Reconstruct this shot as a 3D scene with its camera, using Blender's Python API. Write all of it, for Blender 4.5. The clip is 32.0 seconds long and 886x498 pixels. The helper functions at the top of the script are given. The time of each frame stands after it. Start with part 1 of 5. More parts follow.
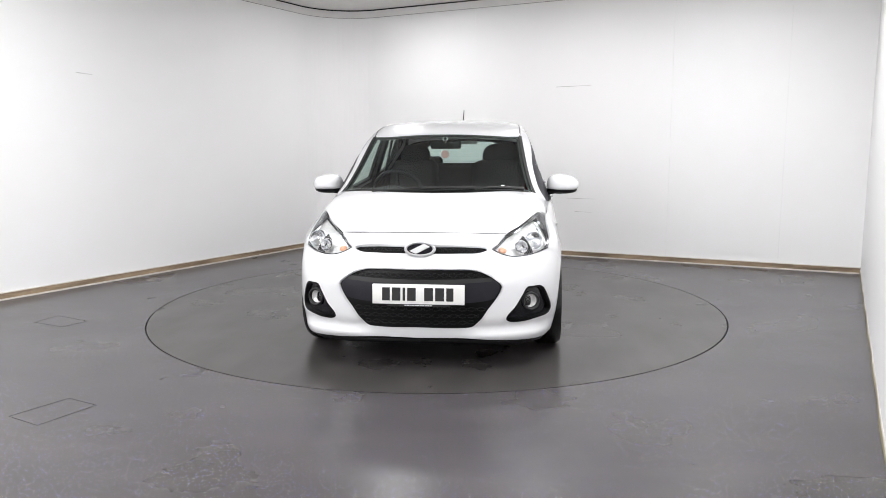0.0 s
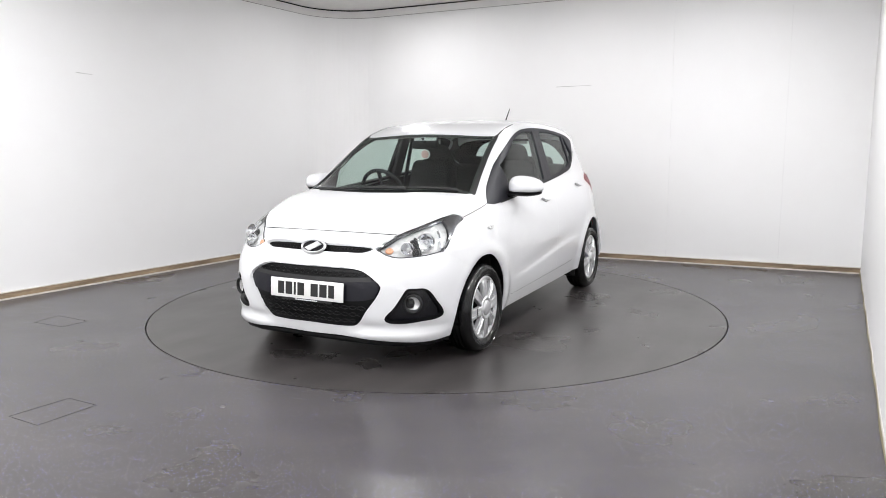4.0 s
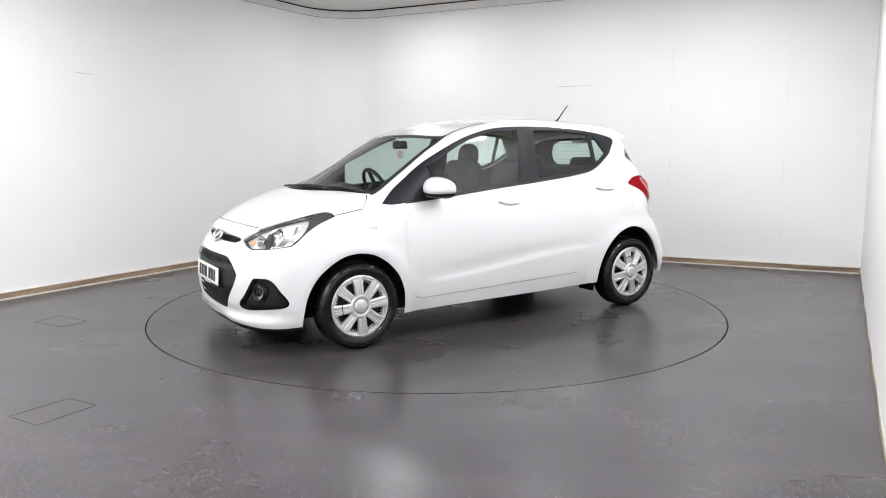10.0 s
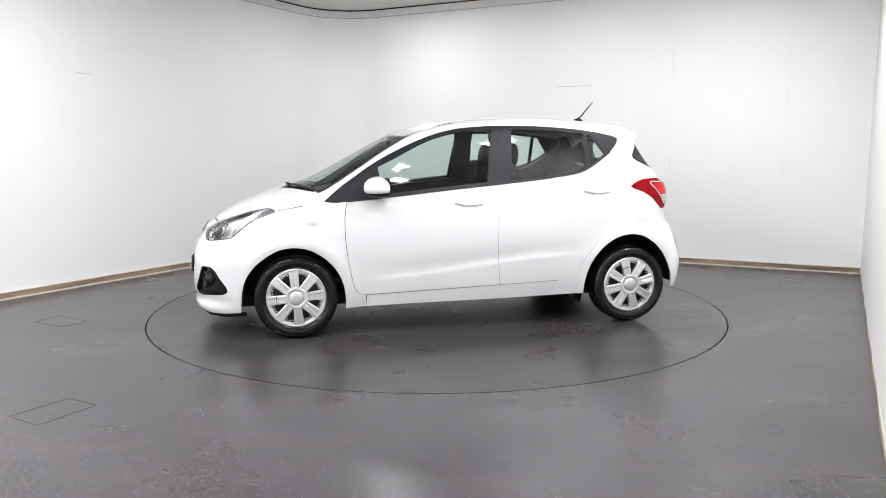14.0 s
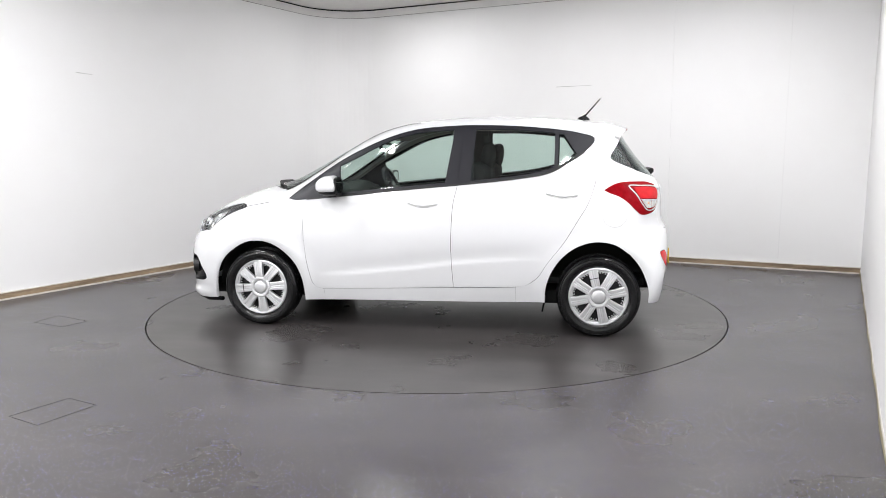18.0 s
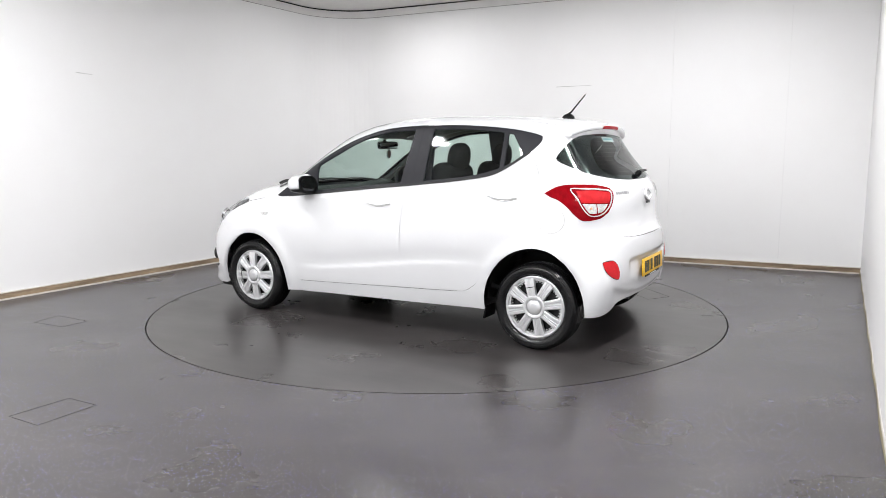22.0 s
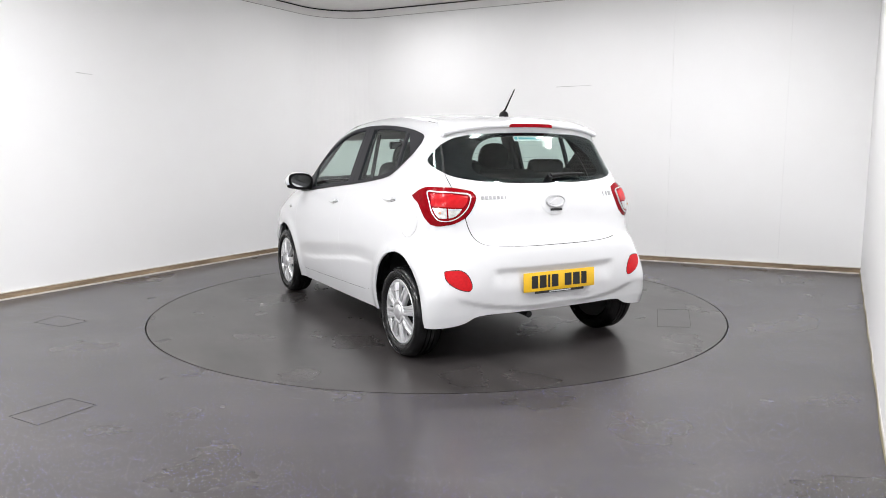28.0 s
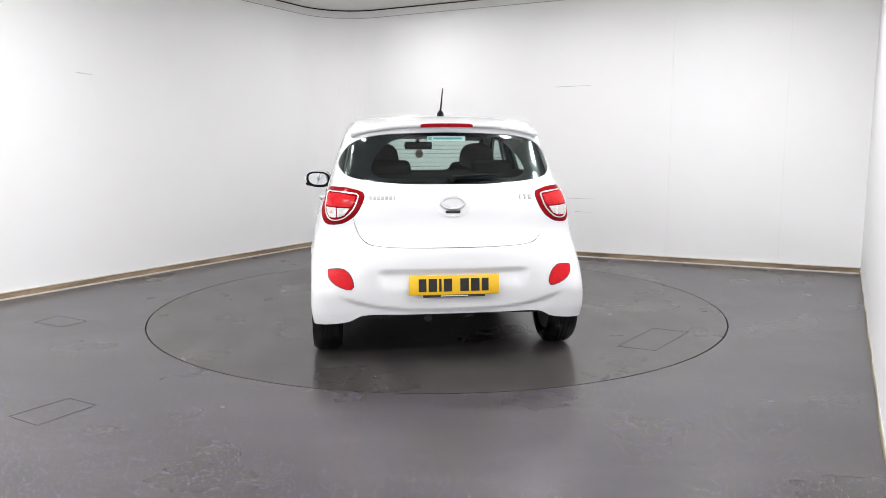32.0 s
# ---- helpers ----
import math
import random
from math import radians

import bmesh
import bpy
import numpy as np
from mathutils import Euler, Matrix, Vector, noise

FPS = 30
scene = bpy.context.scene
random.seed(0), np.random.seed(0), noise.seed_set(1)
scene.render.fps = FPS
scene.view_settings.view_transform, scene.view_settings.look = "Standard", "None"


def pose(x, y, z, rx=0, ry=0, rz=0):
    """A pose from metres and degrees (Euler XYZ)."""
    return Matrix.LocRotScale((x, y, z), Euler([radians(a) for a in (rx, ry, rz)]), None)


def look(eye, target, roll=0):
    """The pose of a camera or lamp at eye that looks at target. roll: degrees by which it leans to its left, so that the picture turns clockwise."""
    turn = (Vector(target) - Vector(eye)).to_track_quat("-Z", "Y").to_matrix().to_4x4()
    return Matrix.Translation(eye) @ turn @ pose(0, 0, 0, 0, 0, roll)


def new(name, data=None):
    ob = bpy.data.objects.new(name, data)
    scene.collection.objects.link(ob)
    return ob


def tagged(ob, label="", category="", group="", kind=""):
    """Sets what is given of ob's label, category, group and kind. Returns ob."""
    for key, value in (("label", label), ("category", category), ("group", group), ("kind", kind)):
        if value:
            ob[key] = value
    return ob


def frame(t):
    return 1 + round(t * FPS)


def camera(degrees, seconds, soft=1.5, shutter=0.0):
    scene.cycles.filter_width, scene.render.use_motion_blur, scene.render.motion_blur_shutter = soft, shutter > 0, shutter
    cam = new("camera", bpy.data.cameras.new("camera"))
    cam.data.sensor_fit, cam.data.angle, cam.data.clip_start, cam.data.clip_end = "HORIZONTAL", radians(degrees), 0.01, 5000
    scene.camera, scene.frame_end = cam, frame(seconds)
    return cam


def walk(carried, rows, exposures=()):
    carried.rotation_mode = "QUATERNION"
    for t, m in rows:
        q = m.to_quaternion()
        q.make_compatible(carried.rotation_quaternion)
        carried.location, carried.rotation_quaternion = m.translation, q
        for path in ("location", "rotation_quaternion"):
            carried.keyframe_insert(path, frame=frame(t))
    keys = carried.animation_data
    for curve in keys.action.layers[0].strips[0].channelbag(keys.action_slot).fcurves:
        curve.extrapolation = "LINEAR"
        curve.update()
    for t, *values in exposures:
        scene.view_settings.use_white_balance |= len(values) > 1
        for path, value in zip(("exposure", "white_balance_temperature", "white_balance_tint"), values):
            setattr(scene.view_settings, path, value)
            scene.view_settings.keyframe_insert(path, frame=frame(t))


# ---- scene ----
# The camera stands still near one wall of a photo bay; car and turntable turn before it.
EXPOSURE = 0.01
EYE = (0.0, -5.837, 1.258)
AIM = (EYE[0] + 0.00785, EYE[1] + 0.99049, EYE[2] - 0.13732)
cam = camera(63.19, 32.0, soft=0.85)
walk(cam, [(0, look(EYE, AIM, -0.163)), (32, look(EYE, AIM, -0.163))], exposures=[(0, EXPOSURE), (32, EXPOSURE)])

# ---- world and lamps ----
world = bpy.data.worlds.new("world")
scene.world = world
world.use_nodes = True
world.node_tree.nodes["Background"].inputs[0].default_value = (0.8, 0.85, 1.0, 1)
world.node_tree.nodes["Background"].inputs[1].default_value = 0.05
CEILING = 3.035
LAMP_POWER = 52.0
U, V = Vector((0.5165, 0.8563, 0)), Vector((0.8563, -0.5165, 0))  # along the long walls, and across


def bay(u, v, z=0.0):
    """A point from metres along and across the bay, from the turntable's middle."""
    return U * u + V * v + Vector((0, 0, z))


# along, across, share of the power: six in a ring round the turntable; then unseen ones added to even out the walls,
# three near the back wall and three strong ones behind the camera; none over the car itself
LAMP_PLACES = [(-2.0, -1.75, 0.54), (-2.62, -1.06, 0.44), (-2.95, 0.17, 0.42), (-2.6, 2.3, 0.6), (-1.3, 2.55, 0.6), (0.15, 2.6, 0.6), (1.5, 1.9, 0.44), (1.7, 0.3, 0.22), (1.75, -1.65, 0.38), (-5.6, -1.5, 1.5), (-5.6, 0.6, 1.8), (-7.2, -0.8, 2.2)]


def ceiling_lamp(u, v, share):
    data = bpy.data.lights.new("lamp", "AREA")
    data.shape, data.size, data.size_y, data.energy, data.color = "RECTANGLE", 0.29, 0.25, LAMP_POWER * share, (0.985, 0.985, 1.0)
    ob = new("lamp", data)
    ob.matrix_basis = pose(*bay(u, v, CEILING - 0.075), 0, 0, 58.9)
    return ob


for place in LAMP_PLACES:
    ceiling_lamp(*place)

# ---- materials ----
def mat(name, color, rough=0.5, metal=0.0, vary=0.0, scale=6.0, bump=0.0, bump_scale=60.0, coat=0.0, rough_vary=0.0, ior=1.5, alpha=1.0, second=None, stretch=None):
    """A plain surface with grain at two scales: colour drift, roughness drift and fine relief."""
    m = bpy.data.materials.new(name)
    m.use_nodes = True
    n, l = m.node_tree.nodes, m.node_tree.links
    b = n["Principled BSDF"]
    b.inputs["Base Color"].default_value = (*color, 1)
    b.inputs["Roughness"].default_value = rough
    b.inputs["Metallic"].default_value = metal
    b.inputs["IOR"].default_value = ior
    b.inputs["Coat Weight"].default_value = coat
    b.inputs["Coat Roughness"].default_value = 0.04
    b.inputs["Alpha"].default_value = alpha
    at = n.new("ShaderNodeTexCoord").outputs["Object"]
    if stretch:
        mp = n.new("ShaderNodeMapping")
        mp.inputs["Scale"].default_value = stretch
        l.new(at, mp.inputs[0])
        at = mp.outputs[0]

    def grain(s, detail=6):
        t = n.new("ShaderNodeTexNoise")
        t.inputs["Scale"].default_value, t.inputs["Detail"].default_value = s, detail
        l.new(at, t.inputs["Vector"])
        return t.outputs["Fac"]
    if vary:
        mix = n.new("ShaderNodeMix")
        mix.data_type = "RGBA"
        big, small = grain(scale), grain(scale * 9)
        add = n.new("ShaderNodeMath")
        add.operation = "MULTIPLY_ADD"
        l.new(big, add.inputs[0])
        add.inputs[1].default_value = 0.75
        sm = n.new("ShaderNodeMath")
        sm.operation = "MULTIPLY"
        sm.inputs[1].default_value = 0.25
        l.new(small, sm.inputs[0])
        l.new(sm.outputs[0], add.inputs[2])
        ramp = n.new("ShaderNodeMapRange")
        ramp.inputs[1].default_value, ramp.inputs[2].default_value = 0.33, 0.67
        l.new(add.outputs[0], ramp.inputs[0])
        other = second or tuple(c * (1 - vary) for c in color)
        mix.inputs["A"].default_value, mix.inputs["B"].default_value = (*color, 1), (*other, 1)
        l.new(ramp.outputs[0], mix.inputs["Factor"])
        l.new(mix.outputs["Result"], b.inputs["Base Color"])
    if rough_vary:
        r = n.new("ShaderNodeMapRange")
        r.inputs[1].default_value, r.inputs[2].default_value = 0.3, 0.7
        r.inputs[3].default_value, r.inputs[4].default_value = rough - rough_vary, rough + rough_vary
        l.new(grain(scale * 1.7), r.inputs[0])
        l.new(r.outputs[0], b.inputs["Roughness"])
    if bump:
        bm_ = n.new("ShaderNodeBump")
        bm_.inputs["Strength"].default_value, bm_.inputs["Distance"].default_value = bump, 0.002
        l.new(grain(bump_scale, 3), bm_.inputs["Height"])
        l.new(bm_.outputs[0], b.inputs["Normal"])
    return m


def glow(name, color, strength):
    m = mat(name, color, 0.4)
    b = m.node_tree.nodes["Principled BSDF"]
    b.inputs["Emission Color"].default_value = (*color, 1)
    b.inputs["Emission Strength"].default_value = strength
    return m


def glass(name, tint, rough=0.0):
    """Thin tinted glass: lets light straight through and mirrors by its angle."""
    m = bpy.data.materials.new(name)
    m.use_nodes = True
    n, l = m.node_tree.nodes, m.node_tree.links
    n.remove(n["Principled BSDF"])
    clear, gloss, mix, fres = n.new("ShaderNodeBsdfTransparent"), n.new("ShaderNodeBsdfGlossy"), n.new("ShaderNodeMixShader"), n.new("ShaderNodeLayerWeight")
    clear.inputs[0].default_value = (*tint, 1)
    gloss.inputs["Roughness"].default_value = rough
    power, scaled = n.new("ShaderNodeMath"), n.new("ShaderNodeMath")
    power.operation, scaled.operation = "POWER", "MULTIPLY_ADD"
    power.inputs[1].default_value = 5.0
    scaled.inputs[1].default_value, scaled.inputs[2].default_value = 0.78, 0.048
    l.new(fres.outputs["Facing"], power.inputs[0])
    l.new(power.outputs[0], scaled.inputs[0])
    l.new(scaled.outputs[0], mix.inputs[0])
    l.new(clear.outputs[0], mix.inputs[1])
    l.new(gloss.outputs[0], mix.inputs[2])
    l.new(mix.outputs[0], n["Material Output"].inputs[0])
    return m


def floor_material(name, flecks):
    """Dark speckled safety vinyl, scuffed, half glossy; the flecks are a few millimetres wide."""
    m = mat(name, (0.0560, 0.0510, 0.0505), 0.29, vary=0.5, scale=0.8, rough_vary=0.035, bump=0.03, bump_scale=180, second=(0.0420, 0.0380, 0.0375), ior=1.48)
    n, l = m.node_tree.nodes, m.node_tree.links
    b = n["Principled BSDF"]
    at = n["Texture Coordinate"].outputs["Object"]
    old = b.inputs["Base Color"].links[0].from_socket
    # smeared scuffs along the bay
    mp = n.new("ShaderNodeMapping")
    mp.inputs["Rotation"].default_value = (0, 0, 0.35)
    mp.inputs["Scale"].default_value = (1.0, 3.4, 1)
    l.new(at, mp.inputs[0])
    sc = n.new("ShaderNodeTexNoise")
    sc.inputs["Scale"].default_value, sc.inputs["Detail"].default_value = 1.3, 3
    l.new(mp.outputs[0], sc.inputs["Vector"])
    rg = n.new("ShaderNodeMapRange")
    rg.inputs[1].default_value, rg.inputs[2].default_value, rg.inputs[4].default_value = 0.46, 0.80, 0.42
    l.new(sc.outputs["Fac"], rg.inputs[0])
    mix = n.new("ShaderNodeMix")
    mix.data_type = "RGBA"
    l.new(rg.outputs[0], mix.inputs["Factor"])
    l.new(old, mix.inputs["A"])
    mix.inputs["B"].default_value = (0.100, 0.091, 0.0895, 1)
    last = mix.outputs["Result"]
    # darker, patchy stains
    st = n.new("ShaderNodeTexNoise")
    st.inputs["Scale"].default_value, st.inputs["Detail"].default_value, st.inputs["Roughness"].default_value = 1.5, 4, 0.55
    l.new(mp.outputs[0] if not flecks else at, st.inputs["Vector"])
    sr = n.new("ShaderNodeMapRange")
    sr.inputs[1].default_value, sr.inputs[2].default_value, sr.inputs[4].default_value = 0.46, 0.76, 0.45 if not flecks else 0.04
    l.new(st.outputs["Fac"], sr.inputs[0])
    sm = n.new("ShaderNodeMix")
    sm.data_type = "RGBA"
    l.new(sr.outputs[0], sm.inputs["Factor"])
    l.new(last, sm.inputs["A"])
    sm.inputs["B"].default_value = (0.018, 0.0168, 0.0160, 1)
    last = sm.outputs["Result"]
    if flecks:
        for s, limit, colour in ((210, 0.36, (0.58, 0.58, 0.62)), (190, 0.38, (0.26, 0.26, 0.80)), (170, 0.34, (0.42, 0.36, 0.25))):
            vo = n.new("ShaderNodeTexVoronoi")
            vo.inputs["Scale"].default_value = s
            l.new(at, vo.inputs["Vector"])
            lt = n.new("ShaderNodeMath")
            lt.operation = "LESS_THAN"
            l.new(vo.outputs["Distance"], lt.inputs[0])
            lt.inputs[1].default_value = limit
            rnd = n.new("ShaderNodeSeparateColor")
            l.new(vo.outputs["Color"], rnd.inputs[0])
            few = n.new("ShaderNodeMath")
            few.operation = "LESS_THAN"
            l.new(rnd.outputs[0], few.inputs[0])
            few.inputs[1].default_value = 0.018 if s == 170 else 0.048
            both = n.new("ShaderNodeMath")
            both.operation = "MULTIPLY"
            l.new(lt.outputs[0], both.inputs[0])
            l.new(few.outputs[0], both.inputs[1])
            mx = n.new("ShaderNodeMix")
            mx.data_type = "RGBA"
            l.new(both.outputs[0], mx.inputs["Factor"])
            l.new(last, mx.inputs["A"])
            mx.inputs["B"].default_value = (*colour, 1)
            last = mx.outputs["Result"]
    l.new(last, b.inputs["Base Color"])
    return m


M = {
    "wall": mat("wall_paint", (0.87, 0.87, 0.87), 0.55, vary=0.05, scale=0.5, bump=0.08, bump_scale=90, second=(0.845, 0.84, 0.835)),
    "ceiling": mat("ceiling_board", (0.80, 0.785, 0.765), 0.8, vary=0.12, scale=1.2, bump=0.15, bump_scale=40),
    "coving": mat("coving_paint", (0.80, 0.79, 0.78), 0.6, vary=0.08, scale=2),
    "gap": mat("dark_gap", (0.012, 0.012, 0.012), 0.9, vary=0.2, scale=30),
    "skirt": mat("skirting_wood", (0.42, 0.31, 0.20), 0.6, vary=0.5, scale=2.2, bump=0.2, bump_scale=60, second=(0.12, 0.085, 0.055), stretch=(1, 1, 6)),
    "sealant": mat("white_sealant", (0.74, 0.70, 0.64), 0.5, vary=0.3, scale=8),
    "edging": mat("yellowed_edging", (0.34, 0.30, 0.19), 0.6, vary=0.35, scale=7),
    "floor": floor_material("speckled_vinyl", True),
    "disc": floor_material("turntable_vinyl", False),
    "scratch": mat("grey_scratch_and_shade", (0.52, 0.51, 0.50), 0.8, vary=0.3, scale=20),
    "lampframe": mat("lamp_frame", (0.7, 0.7, 0.7), 0.4, vary=0.1, scale=20),
    "diffuser": glow("lamp_diffuser", (1.0, 0.985, 0.97), 6.0),
    "paint": mat("white_car_paint", (0.70, 0.705, 0.718), 0.30, coat=1.0, vary=0.02, scale=3, second=(0.69, 0.695, 0.708)),
    "black": mat("black_plastic", (0.003, 0.003, 0.0035), 0.42, ior=1.28, vary=0.3, scale=25, bump=0.12, bump_scale=500),
    "grey": mat("dark_grey_plastic", (0.013, 0.013, 0.018), 0.42, ior=1.34, vary=0.15, scale=25, bump=0.08, bump_scale=500),
    "gloss": mat("gloss_black", (0.007, 0.007, 0.010), 0.14, vary=0.2, scale=15),
    "seal": mat("black_rubber_seal", (0.012, 0.012, 0.012), 0.6, vary=0.3, scale=40),
    "tyre": mat("tyre_rubber", (0.006, 0.006, 0.0065), 0.20, vary=0.3, scale=14, bump=0.04, bump_scale=300, rough_vary=0.04, ior=1.42),
    "alloy": mat("silver_wheel_paint", (0.69, 0.695, 0.705), 0.32, metal=0.65, vary=0.05, scale=20, rough_vary=0.04),
    "hubdark": mat("wheel_dark", (0.018, 0.018, 0.019), 0.5, metal=0.2, vary=0.3, scale=20),
    "chrome": mat("chrome", (0.82, 0.83, 0.85), 0.10, metal=1.0, vary=0.05, scale=30),
    "glass": glass("clear_car_glass", (0.76, 0.86, 0.82)),
    "privacy": glass("rear_car_glass", (0.70, 0.80, 0.77)),
    "lens": glass("clear_lens", (0.95, 0.96, 0.96)),
    "mirror": mat("mirror_glass", (0.62, 0.64, 0.65), 0.02, metal=1.0),
    "red": mat("red_lens", (0.27, 0.004, 0.009), 0.12, ior=1.14, vary=0.25, scale=40, second=(0.18, 0.003, 0.006)),
    "brightred": mat("bright_red_lens", (0.56, 0.016, 0.022), 0.2, ior=1.25, vary=0.3, scale=30, second=(0.42, 0.012, 0.015)),
    "clearlamp": mat("clear_lamp_reflector", (0.82, 0.82, 0.81), 0.25, metal=0.25, vary=0.3, scale=45, second=(0.60, 0.60, 0.60)),
    "lamprim": mat("grey_lamp_rim", (0.70, 0.70, 0.70), 0.25, metal=0.3, vary=0.2, scale=60),
    "lampglass": mat("silvery_lamp_glass", (0.78, 0.77, 0.76), 0.2, metal=0.3, coat=0.5, vary=0.6, scale=55, second=(0.42, 0.41, 0.40)),
    "reflector": mat("red_reflector", (0.60, 0.012, 0.018), 0.2, ior=1.25, vary=0.2, scale=60),
    "mark": mat("dull_chrome_mark", (0.42, 0.42, 0.43), 0.3, metal=0.6, vary=0.2, scale=60),
    "hatchline": mat("hatch_joint", (0.020, 0.018, 0.017), 0.6, vary=0.4, scale=3, second=(0.052, 0.049, 0.046)),
    "foglens": mat("grey_fog_bowl", (0.80, 0.79, 0.78), 0.25, metal=0.3, vary=0.5, scale=45, second=(0.45, 0.44, 0.43)),
    "bezel": mat("smoked_bezel", (0.15, 0.15, 0.16), 0.2, metal=0.7, vary=0.4, scale=30),
    "amber": mat("amber_bulb", (0.80, 0.40, 0.24), 0.25, vary=0.2, scale=50),
    "cloth": mat("dark_seat_cloth", (0.012, 0.012, 0.0135), 0.95, vary=0.3, scale=40, bump=0.4, bump_scale=700),
    "trim": mat("interior_trim", (0.015, 0.015, 0.0165), 0.7, vary=0.2, scale=12, bump=0.2, bump_scale=400),
    "beige": mat("pale_headlining", (0.40, 0.39, 0.37), 0.9, vary=0.08, scale=8),
    "plate_w": mat("white_number_plate", (0.78, 0.78, 0.76), 0.35, vary=0.06, scale=10),
    "plate_y": mat("yellow_number_plate", (0.77, 0.46, 0.015), 0.35, vary=0.06, scale=10),
    "ink": mat("black_ink", (0.012, 0.012, 0.012), 0.5, vary=0.2, scale=30),
    "white": mat("white_print", (0.75, 0.77, 0.78), 0.5, vary=0.05, scale=20),
    "teal": mat("teal_print", (0.10, 0.36, 0.42), 0.5, vary=0.1, scale=20),
    "pink": mat("pink_disc", (0.62, 0.36, 0.34), 0.5, vary=0.2, scale=60),
    "under": mat("underbody", (0.007, 0.007, 0.007), 0.8, vary=0.3, scale=10),
}

# ---- building blocks ----
def mesh_object(name, verts, faces, material, parent=None, label="", smooth=True, normals=None):
    me = bpy.data.meshes.new(name)
    me.from_pydata([tuple(v) for v in verts], [], [tuple(int(i) for i in f) for f in faces])
    me.materials.append(material)
    me.polygons.foreach_set("use_smooth", [smooth] * len(me.polygons))
    me.update()
    if normals is not None:
        me.normals_split_custom_set_from_vertices([tuple(v) for v in normals])
    ob = new(name, me)
    if parent is not None:
        ob.parent = parent
    if label:
        ob["label"] = label
    return ob


def part(name, bm, material, parent=None, label="", smooth=None):
    """Links a bmesh as one mesh object under a thing or a part. smooth: the edge angle above which edges stay sharp."""
    me = bpy.data.meshes.new(name)
    bmesh.ops.recalc_face_normals(bm, faces=bm.faces)
    if smooth:
        for f in bm.faces:
            f.smooth = True
        for e in bm.edges:
            if len(e.link_faces) == 2 and e.calc_face_angle(0) > radians(smooth):
                e.smooth = False
    bm.to_mesh(me)
    bm.free()
    me.materials.append(material)
    ob = new(name, me)
    if parent is not None:
        ob.parent = parent
    if label:
        ob["label"] = label
    return ob


def block(bm, size, at=(0, 0, 0), turn=None, bevel=0.0, segments=2):
    """A box with rounded edges, added to bm."""
    m = Matrix.Translation(at) @ (turn or Matrix()) @ Matrix.Diagonal((*size, 1))
    made = bmesh.ops.create_cube(bm, size=1, matrix=m)["verts"]
    if bevel:
        edges = list({e for v in made for e in v.link_edges})
        bmesh.ops.bevel(bm, geom=edges, offset=bevel, segments=segments, affect="EDGES", profile=0.5)
    return bm


def lathe(bm, profile, steps=48, matrix=None, closed=False):
    """Turns a profile of (radius, height) round the z axis."""
    matrix = matrix or Matrix()
    rings = []
    for k in range(steps):
        a = 2 * math.pi * k / steps
        rings.append([bm.verts.new(matrix @ Vector((r * math.cos(a), r * math.sin(a), h))) for r, h in profile])
    n = len(profile)
    for k in range(steps):
        p, q = rings[k], rings[(k + 1) % steps]
        for i in range(n if closed else n - 1):
            j = (i + 1) % n
            bm.faces.new((p[i], q[i], q[j], p[j]))
    return bm


def tube(bm, points, radius, sides=10, ends=True):
    """A round bar along a list of points; radius: one number or one for each point."""
    pts = [Vector(p) for p in points]
    rr = [radius] * len(pts) if isinstance(radius, (int, float)) else radius
    rings, up = [], Vector((0.31, 0.27, 0.91))
    for i, p in enumerate(pts):
        d = (pts[min(i + 1, len(pts) - 1)] - pts[max(i - 1, 0)]).normalized()
        a = d.cross(up).normalized()
        b = d.cross(a)
        rings.append([bm.verts.new(p + (a * math.cos(t) + b * math.sin(t)) * rr[i]) for t in (2 * math.pi * k / sides for k in range(sides))])
    for p, q in zip(rings, rings[1:]):
        for k in range(sides):
            bm.faces.new((p[k], p[(k + 1) % sides], q[(k + 1) % sides], q[k]))
    if ends:
        bm.faces.new(rings[0]), bm.faces.new(rings[-1][::-1])
    return bm


def prism(bm, outline, depth, matrix=None, bevel=0.0):
    """A flat outline (x, y) thickened along z from 0 to depth."""
    matrix = matrix or Matrix()
    lo = [bm.verts.new(matrix @ Vector((x, y, 0))) for x, y in outline]
    hi = [bm.verts.new(matrix @ Vector((x, y, depth))) for x, y in outline]
    n = len(lo)
    made = [bm.faces.new(lo[::-1]), bm.faces.new(hi)]
    for i in range(n):
        made.append(bm.faces.new((lo[i], lo[(i + 1) % n], hi[(i + 1) % n], hi[i])))
    if bevel:
        bmesh.ops.bevel(bm, geom=[e for e in made[1].edges], offset=bevel, segments=2, affect="EDGES")
    return bm


# ---- the bay ----
LEFT_A, LEFT_B = Vector((-7.6, -6.25, 0)), Vector((-1.360, 4.026, 0))     # the long wall past the turntable
RIGHT_B, RIGHT_A = Vector((4.262, 1.287, 0)), Vector((-0.722, -7.600, 0))  # the wall beside the camera
CORNER = 0.72                                                            # radius of the rounded corner


def wall_line():
    """The walls' inner line in plan: long wall, rounded corner, back wall."""
    a, b = (LEFT_B - LEFT_A).normalized(), (RIGHT_B - LEFT_B).normalized()
    half = (math.pi - a.angle(b)) / 2
    back = CORNER / math.tan(half)
    p, q = LEFT_B - a * back, LEFT_B + b * back
    middle = p + Vector((a.y, -a.x, 0)) * CORNER
    s, e = p - middle, q - middle
    turn = s.angle(e)
    arc = [middle + Matrix.Rotation(-turn * k / 16, 3, "Z") @ s for k in range(17)]
    return arc


ARC = wall_line()
WHOLE = [LEFT_A, *ARC, RIGHT_B]


